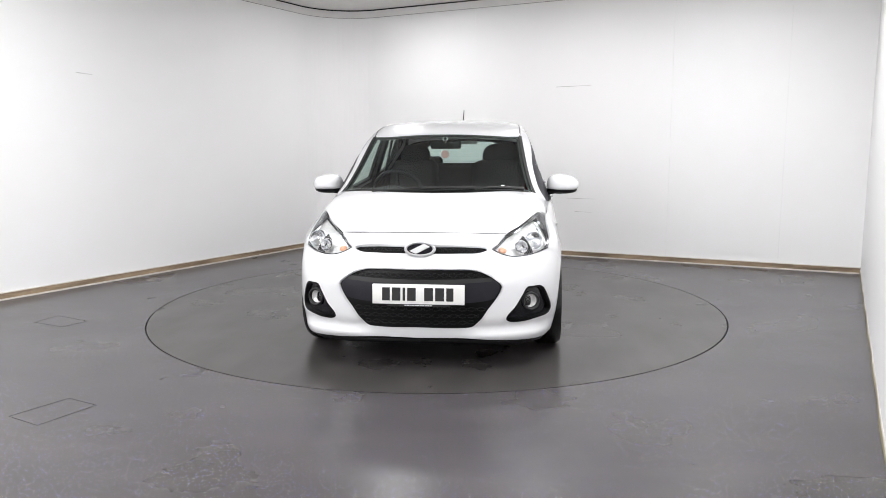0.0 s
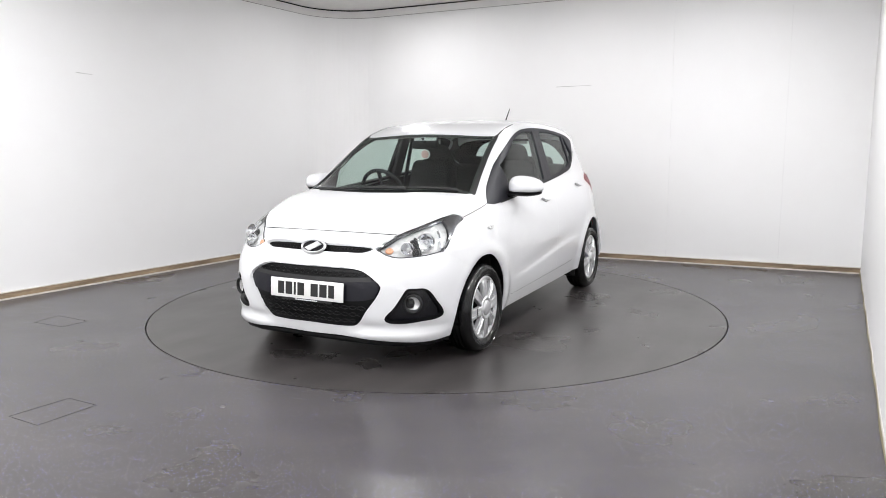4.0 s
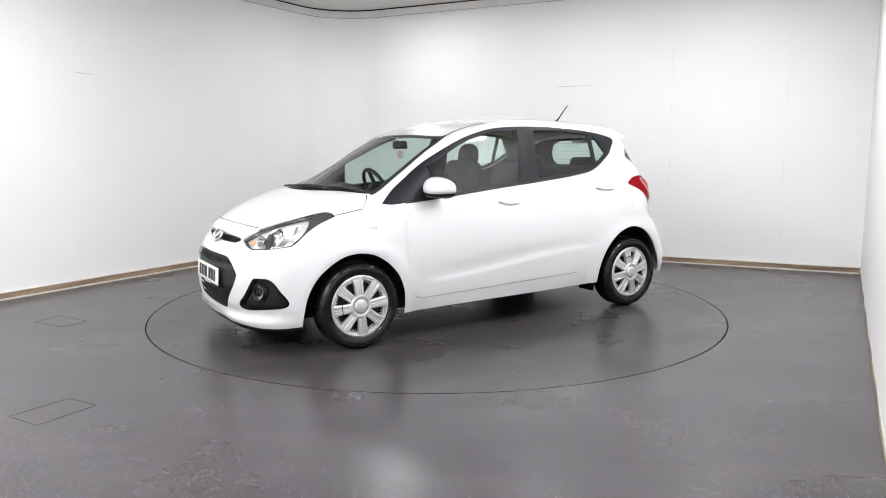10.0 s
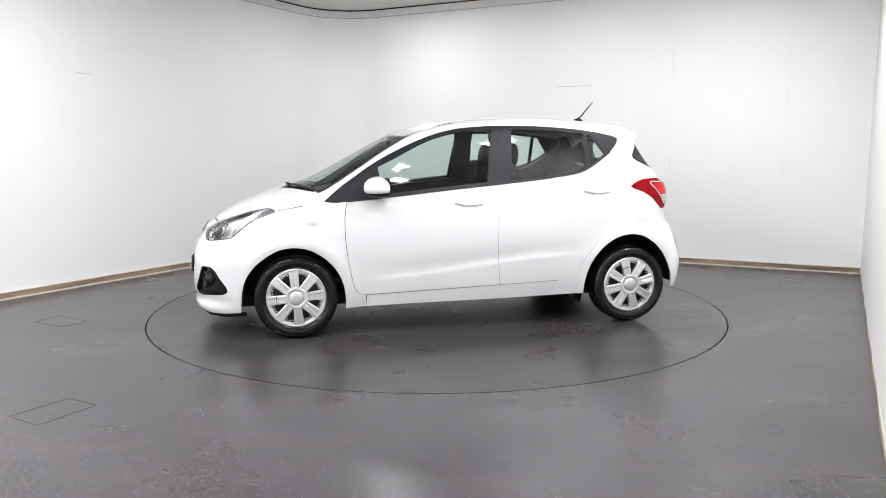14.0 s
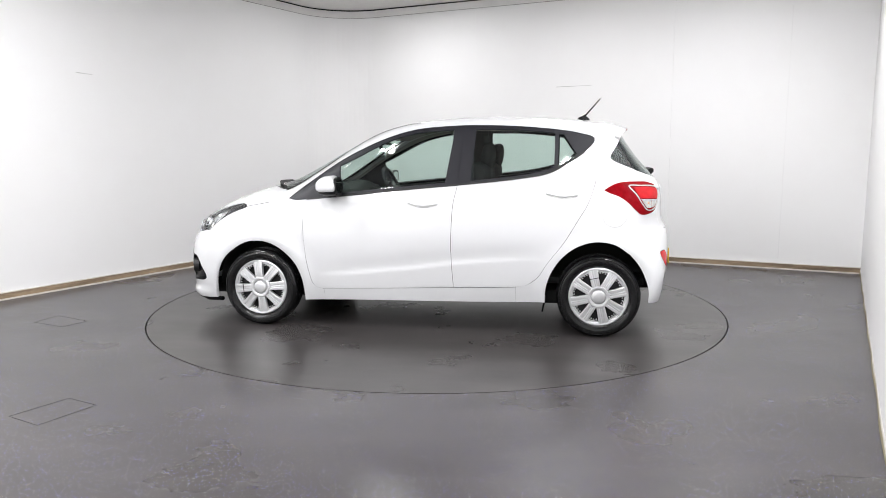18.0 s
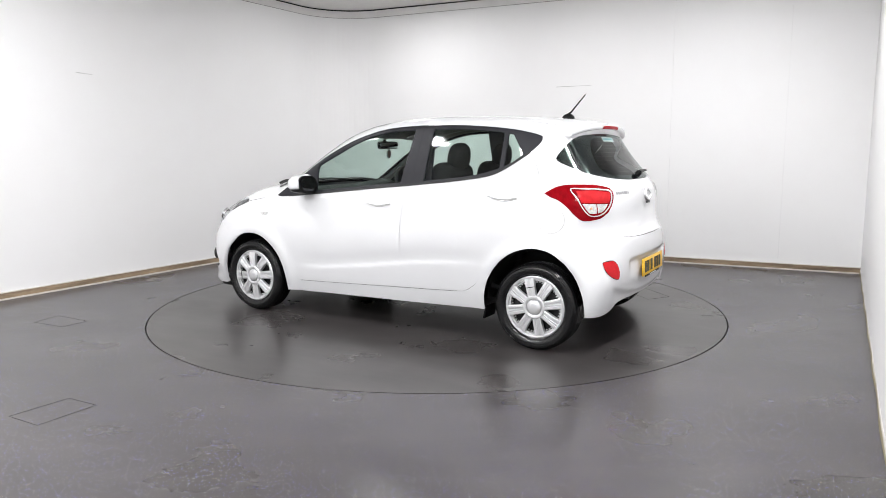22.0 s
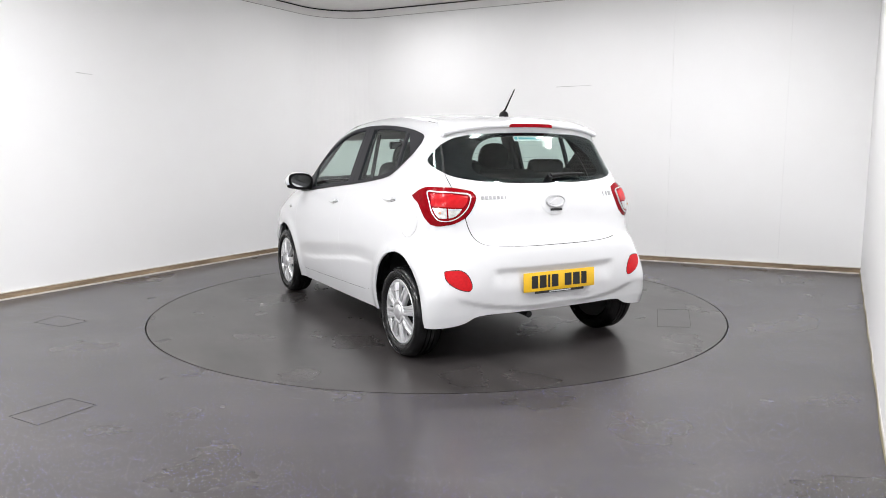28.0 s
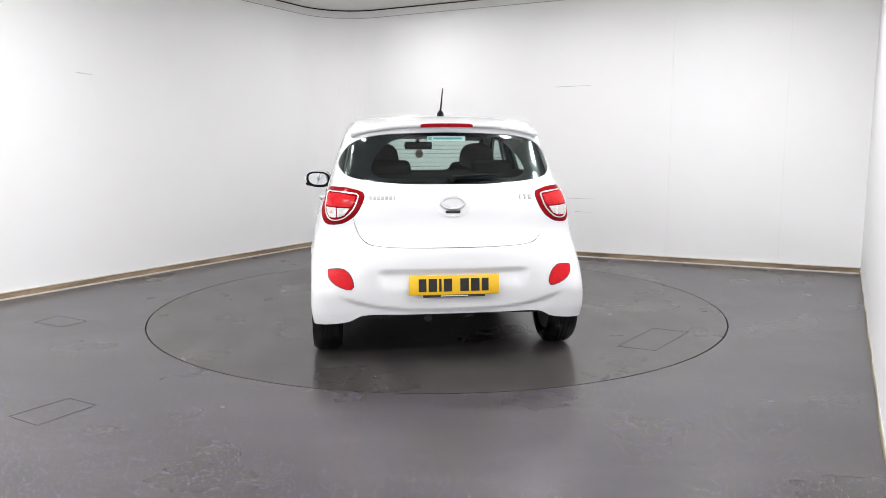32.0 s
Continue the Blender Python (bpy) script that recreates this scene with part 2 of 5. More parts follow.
def strip(line, z0, z1, out0, out1=None, closed_ends=True):
    """Faces of a wall-like strip along a plan line: from out0 to out1 metres into the room side, between two heights."""
    out1 = out0 if out1 is None else out1
    n = len(line)
    verts, faces = [], []
    for i, p in enumerate(line):
        d = (line[min(i + 1, n - 1)] - line[max(i - 1, 0)]).normalized()
        inn = Vector((d.y, -d.x, 0))
        for o, z in ((out0, z0), (out1, z0), (out1, z1), (out0, z1)):
            q = p + inn * o
            verts.append((q.x, q.y, z))
    for i in range(n - 1):
        for k in range(4):
            a, b = 4 * i + k, 4 * i + (k + 1) % 4
            faces.append((a, b, b + 4, a + 4))
    faces += [(3, 2, 1, 0), tuple(4 * (n - 1) + k for k in range(4))]
    return verts, faces


def structure(name, verts, faces, material, label, smooth=False):
    return tagged(mesh_object(name, verts, faces, material, smooth=smooth), label, kind="structure", category=name.split("_")[0])


def straight(a, b, steps):
    return [a.lerp(b, k / steps) for k in range(steps + 1)]


# walls: thick slabs; the rounded corner belongs to the long wall
wall_left = structure("wall_left", *strip([LEFT_A, *ARC], 0, CEILING + 0.1, -0.2, 0.0), M["wall"], "white painted smooth wall with a rounded corner")
b_dir = (RIGHT_B - ARC[-1]).normalized()
back_len = (RIGHT_B - ARC[-1]).length
wall_back = structure("wall_back", *strip([ARC[-1], RIGHT_B + b_dir * 0.2], 0, CEILING + 0.1, -0.2, -0.006), M["gap"], "white panelled back wall of the bay")
# the panels' joints: one faint, one clear, one near the far end
joints = [0.0, (Vector((0.470, 3.14, 0)) - ARC[-1]).dot(b_dir), (Vector((2.56, 2.128, 0)) - ARC[-1]).dot(b_dir), (Vector((3.585, 1.63, 0)) - ARC[-1]).dot(b_dir), back_len]
slack = [0.0, 0.0003, 0.0006, 0.0002, 0.0]
for i, (a, b) in enumerate(zip(joints, joints[1:])):
    v, f = strip([ARC[-1] + b_dir * (a + slack[i]), ARC[-1] + b_dir * (b - slack[i + 1])], 0, CEILING, -0.006, 0.0)
    mesh_object("panel", v, f, M["wall"], wall_back, smooth=False)
wall_right = structure("wall_right", *strip([RIGHT_B, RIGHT_A], 0, CEILING + 0.1, -0.2, 0.0), M["wall"], "white wall close beside the camera")
# an unseen end wall, added to close the bay behind the camera
wall_end = structure("wall_end", *strip([RIGHT_A, LEFT_A], 0, CEILING + 0.1, -0.2, 0.0), M["wall"], "plain white end wall behind the camera")

# floor with a round opening, and the dark slot round the turntable
DISC = 2.229
corner_pts = [LEFT_A, *ARC, RIGHT_B, RIGHT_A]


def floor_sheet():
    ring = [(math.cos(a) * (DISC + 0.010), math.sin(a) * (DISC + 0.010)) for a in (2 * math.pi * k / 128 for k in range(128))]
    # the outer edge, cast from the middle in the same turns
    outer = []
    for x, y in ring:
        d, best = Vector((x, y, 0)).normalized(), 99.0
        for p, q in zip(corner_pts, corner_pts[1:] + corner_pts[:1]):
            e, det = q - p, d.x * (p - q).y - d.y * (p - q).x
            if abs(det) > 1e-9:
                s = (p.x * (p - q).y - p.y * (p - q).x) / det
                t = (d.x * p.y - d.y * p.x) / det
                if s > 0 and -1e-6 <= t <= 1 + 1e-6:
                    best = min(best, s)
        outer.append((d.x * (best + 0.1), d.y * (best + 0.1)))
    verts = [(x, y, 0) for x, y in ring] + [(x, y, 0) for x, y in outer] + [(x, y, -0.05) for x, y in ring]
    n = len(ring)
    faces = []
    for k in range(n):
        j = (k + 1) % n
        faces += [(k, n + k, n + j, j), (j, 2 * n + j, 2 * n + k, k)]
    return verts, faces


floor = structure("floor", *floor_sheet(), M["floor"], "dark grey speckled vinyl floor, scuffed and half glossy")
pit = [(math.cos(a) * (DISC + 0.1), math.sin(a) * (DISC + 0.1), -0.03) for a in (2 * math.pi * k / 64 for k in range(64))]
structure("turntable_pit", pit, [tuple(range(64))], M["gap"], "black slot under the edge of the turntable")

# ceiling and coving
roof_line = [*corner_pts]
structure("ceiling", [(p.x, p.y, CEILING) for p in roof_line] + [(p.x, p.y, CEILING + 0.1) for p in roof_line],
          [tuple(range(len(roof_line)))[::-1], tuple(range(len(roof_line), 2 * len(roof_line)))] , M["ceiling"], "grey-cream ceiling boards with faint stains")
structure("coving", *strip(WHOLE, 2.938, CEILING - 0.016, 0.0, 0.012), M["coving"], "pale strip between wall and ceiling")
# the shade line under the coving, put in as a grey strip
structure("coving_edge", *strip(WHOLE, 2.931, 2.938, 0.0, 0.004), M["scratch"], "thin grey line under the pale strip")
structure("coving_gap", *strip(WHOLE, CEILING - 0.018, CEILING - 0.001, 0.0, 0.010), M["gap"], "dark gap above the pale strip")

# skirting: worn wood with a bead of white sealant
structure("baseboard", *strip(WHOLE, 0.0, 0.058, 0.0, 0.014), M["skirt"], "worn brown wooden skirting along the walls")
structure("baseboard_cap", *strip(WHOLE, 0.058, 0.066, 0.0, 0.016), M["sealant"], "pale top edge of the skirting")
structure("sealant_bead", *strip(WHOLE, 0.0, 0.013, 0.014, 0.026), M["sealant"], "white sealant bead between skirting and floor")


def edging_face(z0, z1, thick, wave):
    """A loose strip along the foot of the near wall; its upper edge wanders."""
    n, d = 120, (RIGHT_A - RIGHT_B).normalized()
    verts, faces = [], []
    for k in range(n + 1):
        p = RIGHT_B.lerp(RIGHT_A, k / n)
        top = z1 + wave * (math.sin(k * 0.83) + 0.7 * math.sin(k * 0.31 + 1))
        w = thick * (1 + 0.5 * math.sin(k * 0.57 + 2))
        for o, z in ((0.0, z0), (w, z0), (w * 0.6, top), (0.0, top)):
            q = p + Vector((d.y, -d.x, 0)) * o
            verts.append((q.x, q.y, z))
    for k in range(n):
        for i in range(4):
            a, b = 4 * k + i, 4 * k + (i + 1) % 4
            faces.append((a, b, b + 4, a + 4))
    faces += [(3, 2, 1, 0), tuple(4 * n + i for i in range(4))]
    return verts, faces


structure("edging_strip", *edging_face(0.0, 0.026, 0.006, 0.0035), M["edging"], "loose yellowed edging strip along the wall foot")
structure("sealant_near_wall", *edging_face(0.024, 0.040, 0.0035, 0.0030), M["sealant"], "thin line of old sealant along the near wall")


# panels of the ceiling, reflected in paint, glass and floor; the last six are added as fill light
def ceiling_light(u, v, _):
    ob = tagged(new("ceiling_light"), "flat white LED ceiling panel in a pale frame, one of six mirrored and six added", "lamp", "ceiling lights")
    ob.matrix_basis = pose(*bay(u, v, CEILING - 0.035), 0, 0, 58.9)
    bm = bmesh.new()
    for sx, sy, x, y in ((0.38, 0.03, 0, 0.15), (0.38, 0.03, 0, -0.15), (0.03, 0.27, 0.175, 0), (0.03, 0.27, -0.175, 0)):
        block(bm, (sx, sy, 0.05), (x, y, 0.01), bevel=0.006)
    part("frame", bm, M["lampframe"], ob)
    part("diffuser", block(bmesh.new(), (0.32, 0.27, 0.02), (0, 0, 0.0)), M["diffuser"], ob, "glowing white diffuser")
    return ob


for place in LAMP_PLACES:
    ceiling_light(*place)
# ---- the car body's form: a solid between a side profile and two flanks ----
def spline(pts, step=0.03, closed=False):
    """A smooth curve through control points (Catmull-Rom), about evenly stepped."""
    p = np.array(pts, float)
    n = len(p)
    out = []
    for i in range(n if closed else n - 1):
        if closed:
            a, b, c, d = p[(i - 1) % n], p[i], p[(i + 1) % n], p[(i + 2) % n]
        else:
            a, b, c, d = p[max(i - 1, 0)], p[i], p[i + 1], p[min(i + 2, n - 1)]
        L = np.linalg.norm(c - b)
        m = max(1, int(math.ceil(L / step)))
        # end slopes by chord length, so uneven points don't loop
        la, lc = max(np.linalg.norm(b - a), 1e-6), max(np.linalg.norm(d - c), 1e-6)
        t1 = ((b - a) / la + (c - b) / max(L, 1e-6)) * 0.5 * L if la > 1e-5 else c - b
        t2 = ((c - b) / max(L, 1e-6) + (d - c) / lc) * 0.5 * L if lc > 1e-5 else c - b
        for k in range(m):
            s = k / m
            out.append((2*s**3 - 3*s*s + 1) * b + (s**3 - 2*s*s + s) * t1 + (-2*s**3 + 3*s*s) * c + (s**3 - s*s) * t2)
    if not closed:
        out.append(p[-1])
    return np.array(out)


PROFILE = [(1.60, 0.10), (1.80, 0.10), (1.885, 0.14), (1.915, 0.22), (1.930, 0.31), (1.932, 0.42), (1.925, 0.52), (1.900, 0.60), (1.858, 0.665),
           (1.833, 0.715), (1.775, 0.770), (1.69, 0.825), (1.55, 0.893), (1.35, 0.966), (1.22, 1.003), (1.12, 1.034), (0.90, 1.143),
           (0.62, 1.295), (0.40, 1.399), (0.20, 1.456), (-0.10, 1.492), (-0.45, 1.502), (-0.80, 1.492), (-1.10, 1.470), (-1.32, 1.437),
           (-1.368, 1.412), (-1.355, 1.378), (-1.385, 1.325), (-1.460, 1.22), (-1.520, 1.15), (-1.587, 1.08), (-1.640, 1.01), (-1.657, 0.93), (-1.660, 0.83), (-1.675, 0.75),
           (-1.702, 0.705), (-1.712, 0.62), (-1.705, 0.50), (-1.690, 0.38), (-1.676, 0.29), (-1.64, 0.20), (-1.45, 0.15), (-1.0, 0.10), (0.2, 0.08)]


def profile_field():
    """Signed distance to the side profile on a 12 mm grid."""
    c = spline(PROFILE, 0.04, True)
    gx, gz = np.arange(-2.1, 2.4, 0.012), np.arange(-0.1, 1.9, 0.012)
    X, Z = np.meshgrid(gx, gz, indexing="ij")
    P = np.stack([X.ravel(), Z.ravel()], -1)
    best, inside = np.full(len(P), 9.0), np.zeros(len(P), bool)
    for a, b in zip(c, np.roll(c, -1, 0)):
        e = b - a
        t = np.clip(((P - a) @ e) / (e @ e), 0, 1)
        best = np.minimum(best, np.hypot(*(P - a - t[:, None] * e).T))
        if a[1] != b[1]:
            cross = (a[1] > P[:, 1]) != (b[1] > P[:, 1])
            inside ^= cross & (P[:, 0] < a[0] + (P[:, 1] - a[1]) * e[0] / e[1])
    return np.where(inside, -best, best).reshape(X.shape)


FIELD = profile_field()


def profile_at(x, z):
    u, v = np.clip((x + 2.1) / 0.012, 0, FIELD.shape[0] - 1.001), np.clip((z + 0.1) / 0.012, 0, FIELD.shape[1] - 1.001)
    i, j = u.astype(int), v.astype(int)
    a, b = u - i, v - j
    return FIELD[i, j]*(1-a)*(1-b) + FIELD[i+1, j]*a*(1-b) + FIELD[i, j+1]*(1-a)*b + FIELD[i+1, j+1]*a*b


def ease(a, b, x):
    t = np.clip((x - a) / (b - a), 0, 1)
    return t * t * (3 - 2 * t)


FLANK = spline([(0.0, 0.72), (0.12, 0.755), (0.22, 0.785), (0.31, 0.806), (0.45, 0.822), (0.60, 0.829), (0.72, 0.824), (0.82, 0.809), (0.90, 0.785), (0.96, 0.757), (1.03, 0.727),
                (1.15, 0.688), (1.30, 0.636), (1.42, 0.590), (1.55, 0.53), (1.8, 0.42)], 0.02)


def flank(x, z):
    """Half width of the body at x, z."""
    s = np.interp(z, FLANK[:, 0], FLANK[:, 1])
    high = ease(0.68, 0.92, z)
    front = np.clip((x - 0.45) / 0.7, 0, 2.2)
    s = s - front**2 * (0.015 + 0.041 * high)
    back = np.clip((-x - 0.85) / 0.5, 0, 2.2)
    s = s - back**2 * (0.012 + 0.006 * high + 0.010 * ease(0.45, 0.7, z))
    for cx in (1.1925, -1.1925):
        r = np.hypot(x - cx, z - 0.285)
        s = s + 0.016 * np.exp(-((r - 0.36) / 0.055)**2) * ease(0.78, 0.62, z)
    s = s + 0.030 * ease(-1.15, -1.5, x) * ease(0.52, 0.24, z)
    # the doors' rising crease with a hollow under it
    line = 0.405 + 0.13 * ease(0.75, -0.75, x)
    along = ease(0.82, 0.45, x) * ease(-0.95, -0.55, x)
    s = s - 0.0065 * along * np.exp(-((z - line - 0.02) / 0.060)**2) * ease(line - 0.035, line + 0.005, z)
    return s


def solid(p):
    """Below zero inside the body, above zero outside."""
    x, y, z = p[:, 0], np.abs(p[:, 1]), p[:, 2]
    bow_f, bow_r = 0.20 * y**2 + 0.86 * y**6, (0.12 + 0.08 * ease(0.4, 0.75, z)) * y**2 + (0.06 + 0.56 * ease(0.4, 0.8, z)) * y**6
    # the rear window is flatter across its middle than the panels below
    bow_r = bow_r + ease(1.03, 1.10, z) * (0.40 * y**6 - 0.11 * y**2)
    xs = x + bow_f * ease(-0.25, 1.0, x) - bow_r * ease(-0.55, -1.35, x)
    zs = z + 0.105 * y**2 * ease(0.45, 0.85, z) * (1 - 0.8 * ease(0.98, 1.32, x))  # the bonnet is flatter across than the roof
    a, b = profile_at(xs, zs), (y - flank(x, z)) * 0.96
    # a lip under the front bumper; behind, a recess for the plate and a tuck under the lower crease
    front, rear = ease(1.35, 1.55, x), ease(-1.3, -1.5, x)
    a = a + front * (0.010 * np.exp(-((z - 0.262) / 0.026)**2) - 0.018 * np.exp(-((z - 0.200) / 0.024)**2)) * ease(0.20, 0.42, y)
    a = a + rear * 0.016 * ease(0.574, 0.558, z) * ease(0.44, 0.56, z) * ease(0.46, 0.38, y)
    fold = 0.343 + 0.085 * (y / 0.66)**3
    a = a + rear * 0.013 * ease(fold + 0.006, fold - 0.028, z) * ease(0.70, 0.55, y)
    k = 0.075
    h = np.maximum(k - np.abs(a - b), 0) / k
    return np.maximum(a, b) + h * h * k * 0.25


def march(start, way, far):
    """Where rays from outside first enter the body, within far metres (by steps, then halving)."""
    n = len(start)
    lo, hi = np.zeros(n), np.full(n, np.nan)
    for s in np.linspace(0, far, 160)[1:]:
        todo = np.isnan(hi)
        if not todo.any():
            break
        f = solid(start[todo] + way[todo] * s)
        k = np.flatnonzero(todo)
        hi[k[f < 0]] = s
        lo[k[f >= 0]] = s
    ok = ~np.isnan(hi)
    hi = np.where(ok, hi, far)
    for _ in range(22):
        mid = (lo + hi) / 2
        f = solid(start + way * mid[:, None])
        hi, lo = np.where(f < 0, mid, hi), np.where(f < 0, lo, mid)
    return start + way * hi[:, None], ok


def gradient(p):
    e = 0.004
    g = np.stack([solid(p + e * np.eye(3)[i]) - solid(p - e * np.eye(3)[i]) for i in range(3)], -1)
    return g / np.maximum(np.linalg.norm(g, axis=1), 1e-9)[:, None]


FRONT_X, REAR_X, WRAP = 1.15, -0.95, 0.75


def on_body(chart, uv):
    """Points of the body's skin from chart coordinates. side: x, z; top: x, y; front, rear: turn * WRAP, z; flat_front, flat_rear: y, z."""
    uv = np.asarray(uv, float)
    u, v = uv[:, 0], uv[:, 1]
    o, l = np.zeros_like(u), np.ones_like(u)
    if chart == "side":
        st, way, far = np.stack([u, 1.2 * l, v], -1), np.stack([o, -l, o], -1), 1.19
    elif chart == "top":
        st, way, far = np.stack([u, v, 1.9 * l], -1), np.stack([o, o, -l], -1), 1.5
    elif chart == "flat_front":
        st, way, far = np.stack([2.3 * l, u, v], -1), np.stack([-l, o, o], -1), 2.2
    elif chart == "flat_rear":
        st, way, far = np.stack([-2.1 * l, u, v], -1), np.stack([l, o, o], -1), 2.0
    else:
        c, s = np.cos(u / WRAP), np.sin(u / WRAP)
        cx, k = (FRONT_X, 1) if chart == "front" else (REAR_X, -1)
        d = np.stack([k * c, s, o], -1)
        st, way, far = np.stack([cx * l, o, v], -1) + 1.5 * d, -d, 1.45
    return march(st, way, far)[0]


def to_chart(chart, p):
    p = np.asarray(p, float)
    if chart == "side":
        return p[:, [0, 2]]
    if chart == "top":
        return p[:, [0, 1]]
    if chart in ("flat_front", "flat_rear"):
        return p[:, [1, 2]]
    cx, k = (FRONT_X, 1) if chart == "front" else (REAR_X, -1)
    return np.stack([np.arctan2(p[:, 1], k * (p[:, 0] - cx)) * WRAP, p[:, 2]], -1)

# ---- panels laid on the body's skin ----
from mathutils.geometry import delaunay_2d_cdt


def inside(poly, pts):
    """Which points lie in a closed outline."""
    x, y = pts[:, 0], pts[:, 1]
    r = np.zeros(len(pts), bool)
    for a, b in zip(poly, np.roll(poly, -1, 0)):
        if a[1] != b[1]:
            r ^= ((a[1] > y) != (b[1] > y)) & (x < a[0] + (y - a[1]) * (b[0] - a[0]) / (b[1] - a[1]))
    return r


def near_edge(poly, pts):
    d = np.full(len(pts), 9.0)
    for a, b in zip(poly, np.roll(poly, -1, 0)):
        e = b - a
        t = np.clip(((pts - a) @ e) / max(e @ e, 1e-12), 0, 1)
        d = np.minimum(d, np.hypot(*(pts - a - t[:, None] * e).T))
    return d


def tidy(loop):
    """Drops repeated points of a closed loop and turns it anticlockwise."""
    out = [loop[0]]
    for p in loop[1:]:
        if np.hypot(*(p - out[-1])) > 1e-4:
            out.append(p)
    if np.hypot(*(out[0] - out[-1])) < 1e-4:
        out.pop()
    out = np.array(out)
    area = np.sum(out[:, 0] * np.roll(out[:, 1], -1) - np.roll(out[:, 0], -1) * out[:, 1])
    return out if area > 0 else out[::-1]


def shrink(loop, g):
    """Moves a closed anticlockwise loop inwards by g (outwards where g is below 0)."""
    e = np.roll(loop, -1, 0) - np.roll(loop, 1, 0)
    n = np.stack([-e[:, 1], e[:, 0]], -1) / np.maximum(np.hypot(e[:, 0], e[:, 1]), 1e-9)[:, None]
    return loop + n * g


def loop_of(segments, step=0.025):
    """A closed outline from smooth segments that meet in corners."""
    return tidy(np.concatenate([spline(s, step) for s in segments]))


def ring(points, step=0.02):
    """A closed smooth outline."""
    return tidy(spline(points, step, True))


def both_sides(points):
    """An outline for the right half (from the middle, round, back to the middle), closed with its mirror image."""
    p = np.array(points, float)
    return [p, (p * (-1, 1))[::-1]]


def turned(chart, points, to):
    return to_chart(to, on_body(chart, np.array(points, float)))


def fill(outline, holes, spacing):
    loops = [outline, *holes]
    lo, hi = outline.min(0), outline.max(0)
    gx, gy = np.meshgrid(np.arange(lo[0], hi[0], spacing), np.arange(lo[1], hi[1], spacing * 0.866), indexing="ij")
    gx = gx + (np.arange(gx.shape[1]) % 2) * spacing * 0.5
    pts = np.stack([gx.ravel(), gy.ravel()], -1)
    keep = inside(outline, pts) & (near_edge(outline, pts) > spacing * 0.55)
    for h in holes:
        keep &= ~inside(h, pts) & (near_edge(h, pts) > spacing * 0.55)
    pts = pts[keep]
    verts, edges = [], []
    for lp in loops:
        k = len(verts)
        verts += [Vector(p) for p in lp]
        edges += [(k + i, k + (i + 1) % len(lp)) for i in range(len(lp))]
    verts += [Vector(p) for p in pts]
    v, e, f, *_ = delaunay_2d_cdt(verts, edges, [], 0, 1e-6)
    v = np.array([tuple(p) for p in v])
    f = np.array(f)
    mid = v[f].mean(1)
    ok = inside(outline, mid)
    for h in holes:
        ok &= ~inside(h, mid)
    return v, f[ok]


def panel(name, chart, segments, material, parent, holes=(), spacing=0.035, offset=0.0, depth=0.012, gap=0.002, side=1, label="", loop=None, bulge=0.0):
    """A skin panel: an outline filled on the body's form, moved off it by offset, its edges turned in by depth."""
    outline = shrink(loop_of(segments) if loop is None else tidy(loop), gap)
    v2, f = fill(outline, [tidy(h) for h in holes], spacing)
    p = on_body(chart, v2)
    n = gradient(p)
    if bulge:
        d = np.minimum(near_edge(outline, v2) / 0.05, 1)
        p = p + n * (bulge * (1 - (1 - d)**2))[:, None]
    p = p + n * offset
    # faces look outwards
    if np.sum(np.cross(p[f[:, 1]] - p[f[:, 0]], p[f[:, 2]] - p[f[:, 0]]) * n[f].mean(1)) < 0:
        f = f[:, ::-1]
    faces = [tuple(q) for q in f]
    count = {}
    for q in faces:
        for i, j in ((0, 1), (1, 2), (2, 0)):
            count[(q[i], q[j])] = 1
    rim = [(i, j) for (i, j) in count if (j, i) not in count]
    ids = sorted({i for e in rim for i in e})
    if depth:
        top = {i: len(p) + k for k, i in enumerate(ids)}
        low = {i: len(p) + len(ids) + k for k, i in enumerate(ids)}
        p = np.concatenate([p, p[ids], p[ids] - n[ids] * depth])
        n = np.concatenate([n, n[ids], n[ids]])
        faces += [(top[j], top[i], low[i], low[j]) for i, j in rim]
    if side < 0:
        p, n = p * (1, -1, 1), n * (1, -1, 1)
        faces = [q[::-1] for q in faces]
    return mesh_object(name, p, faces, material, parent, label, True, n)


def ribbon(name, chart, line, parent, width=0.012, sink=0.008, side=1, material=None, step=0.03):
    """A dark strip behind a joint between two panels."""
    q = on_body(chart, spline(line, step))
    n = gradient(q)
    t = np.gradient(q, axis=0)
    s = np.cross(n, t)
    s /= np.maximum(np.linalg.norm(s, axis=1), 1e-9)[:, None]
    v = np.stack([q - s * width - n * sink, q + s * width - n * sink], 1).reshape(-1, 3)
    if side < 0:
        v = v * (1, -1, 1)
    return mesh_object(name, v, [(2*i, 2*i+1, 2*i+3, 2*i+2) for i in range(len(q) - 1)], material or M["seal"], parent)


def skin(chart, u, v, off=0.0):
    """A point of the skin, and the outward normal there."""
    p = on_body(chart, [(u, v)])
    n = gradient(p)
    return Vector(p[0] + n[0] * off), Vector(n[0])


def frame_at(at, normal, up=(0, 0, 1)):
    """A pose whose z axis is normal and whose y axis is as near to up as can be."""
    z = Vector(normal).normalized()
    x = Vector(up).cross(z).normalized()
    y = z.cross(x)
    return Matrix.Translation(at) @ Matrix((x, y, z)).transposed().to_4x4()


def flip(m):
    return Matrix.Diagonal((1, -1, 1, 1)) @ m


car = tagged(new("car"), "white small five-door hatchback standing on the turntable", "car")

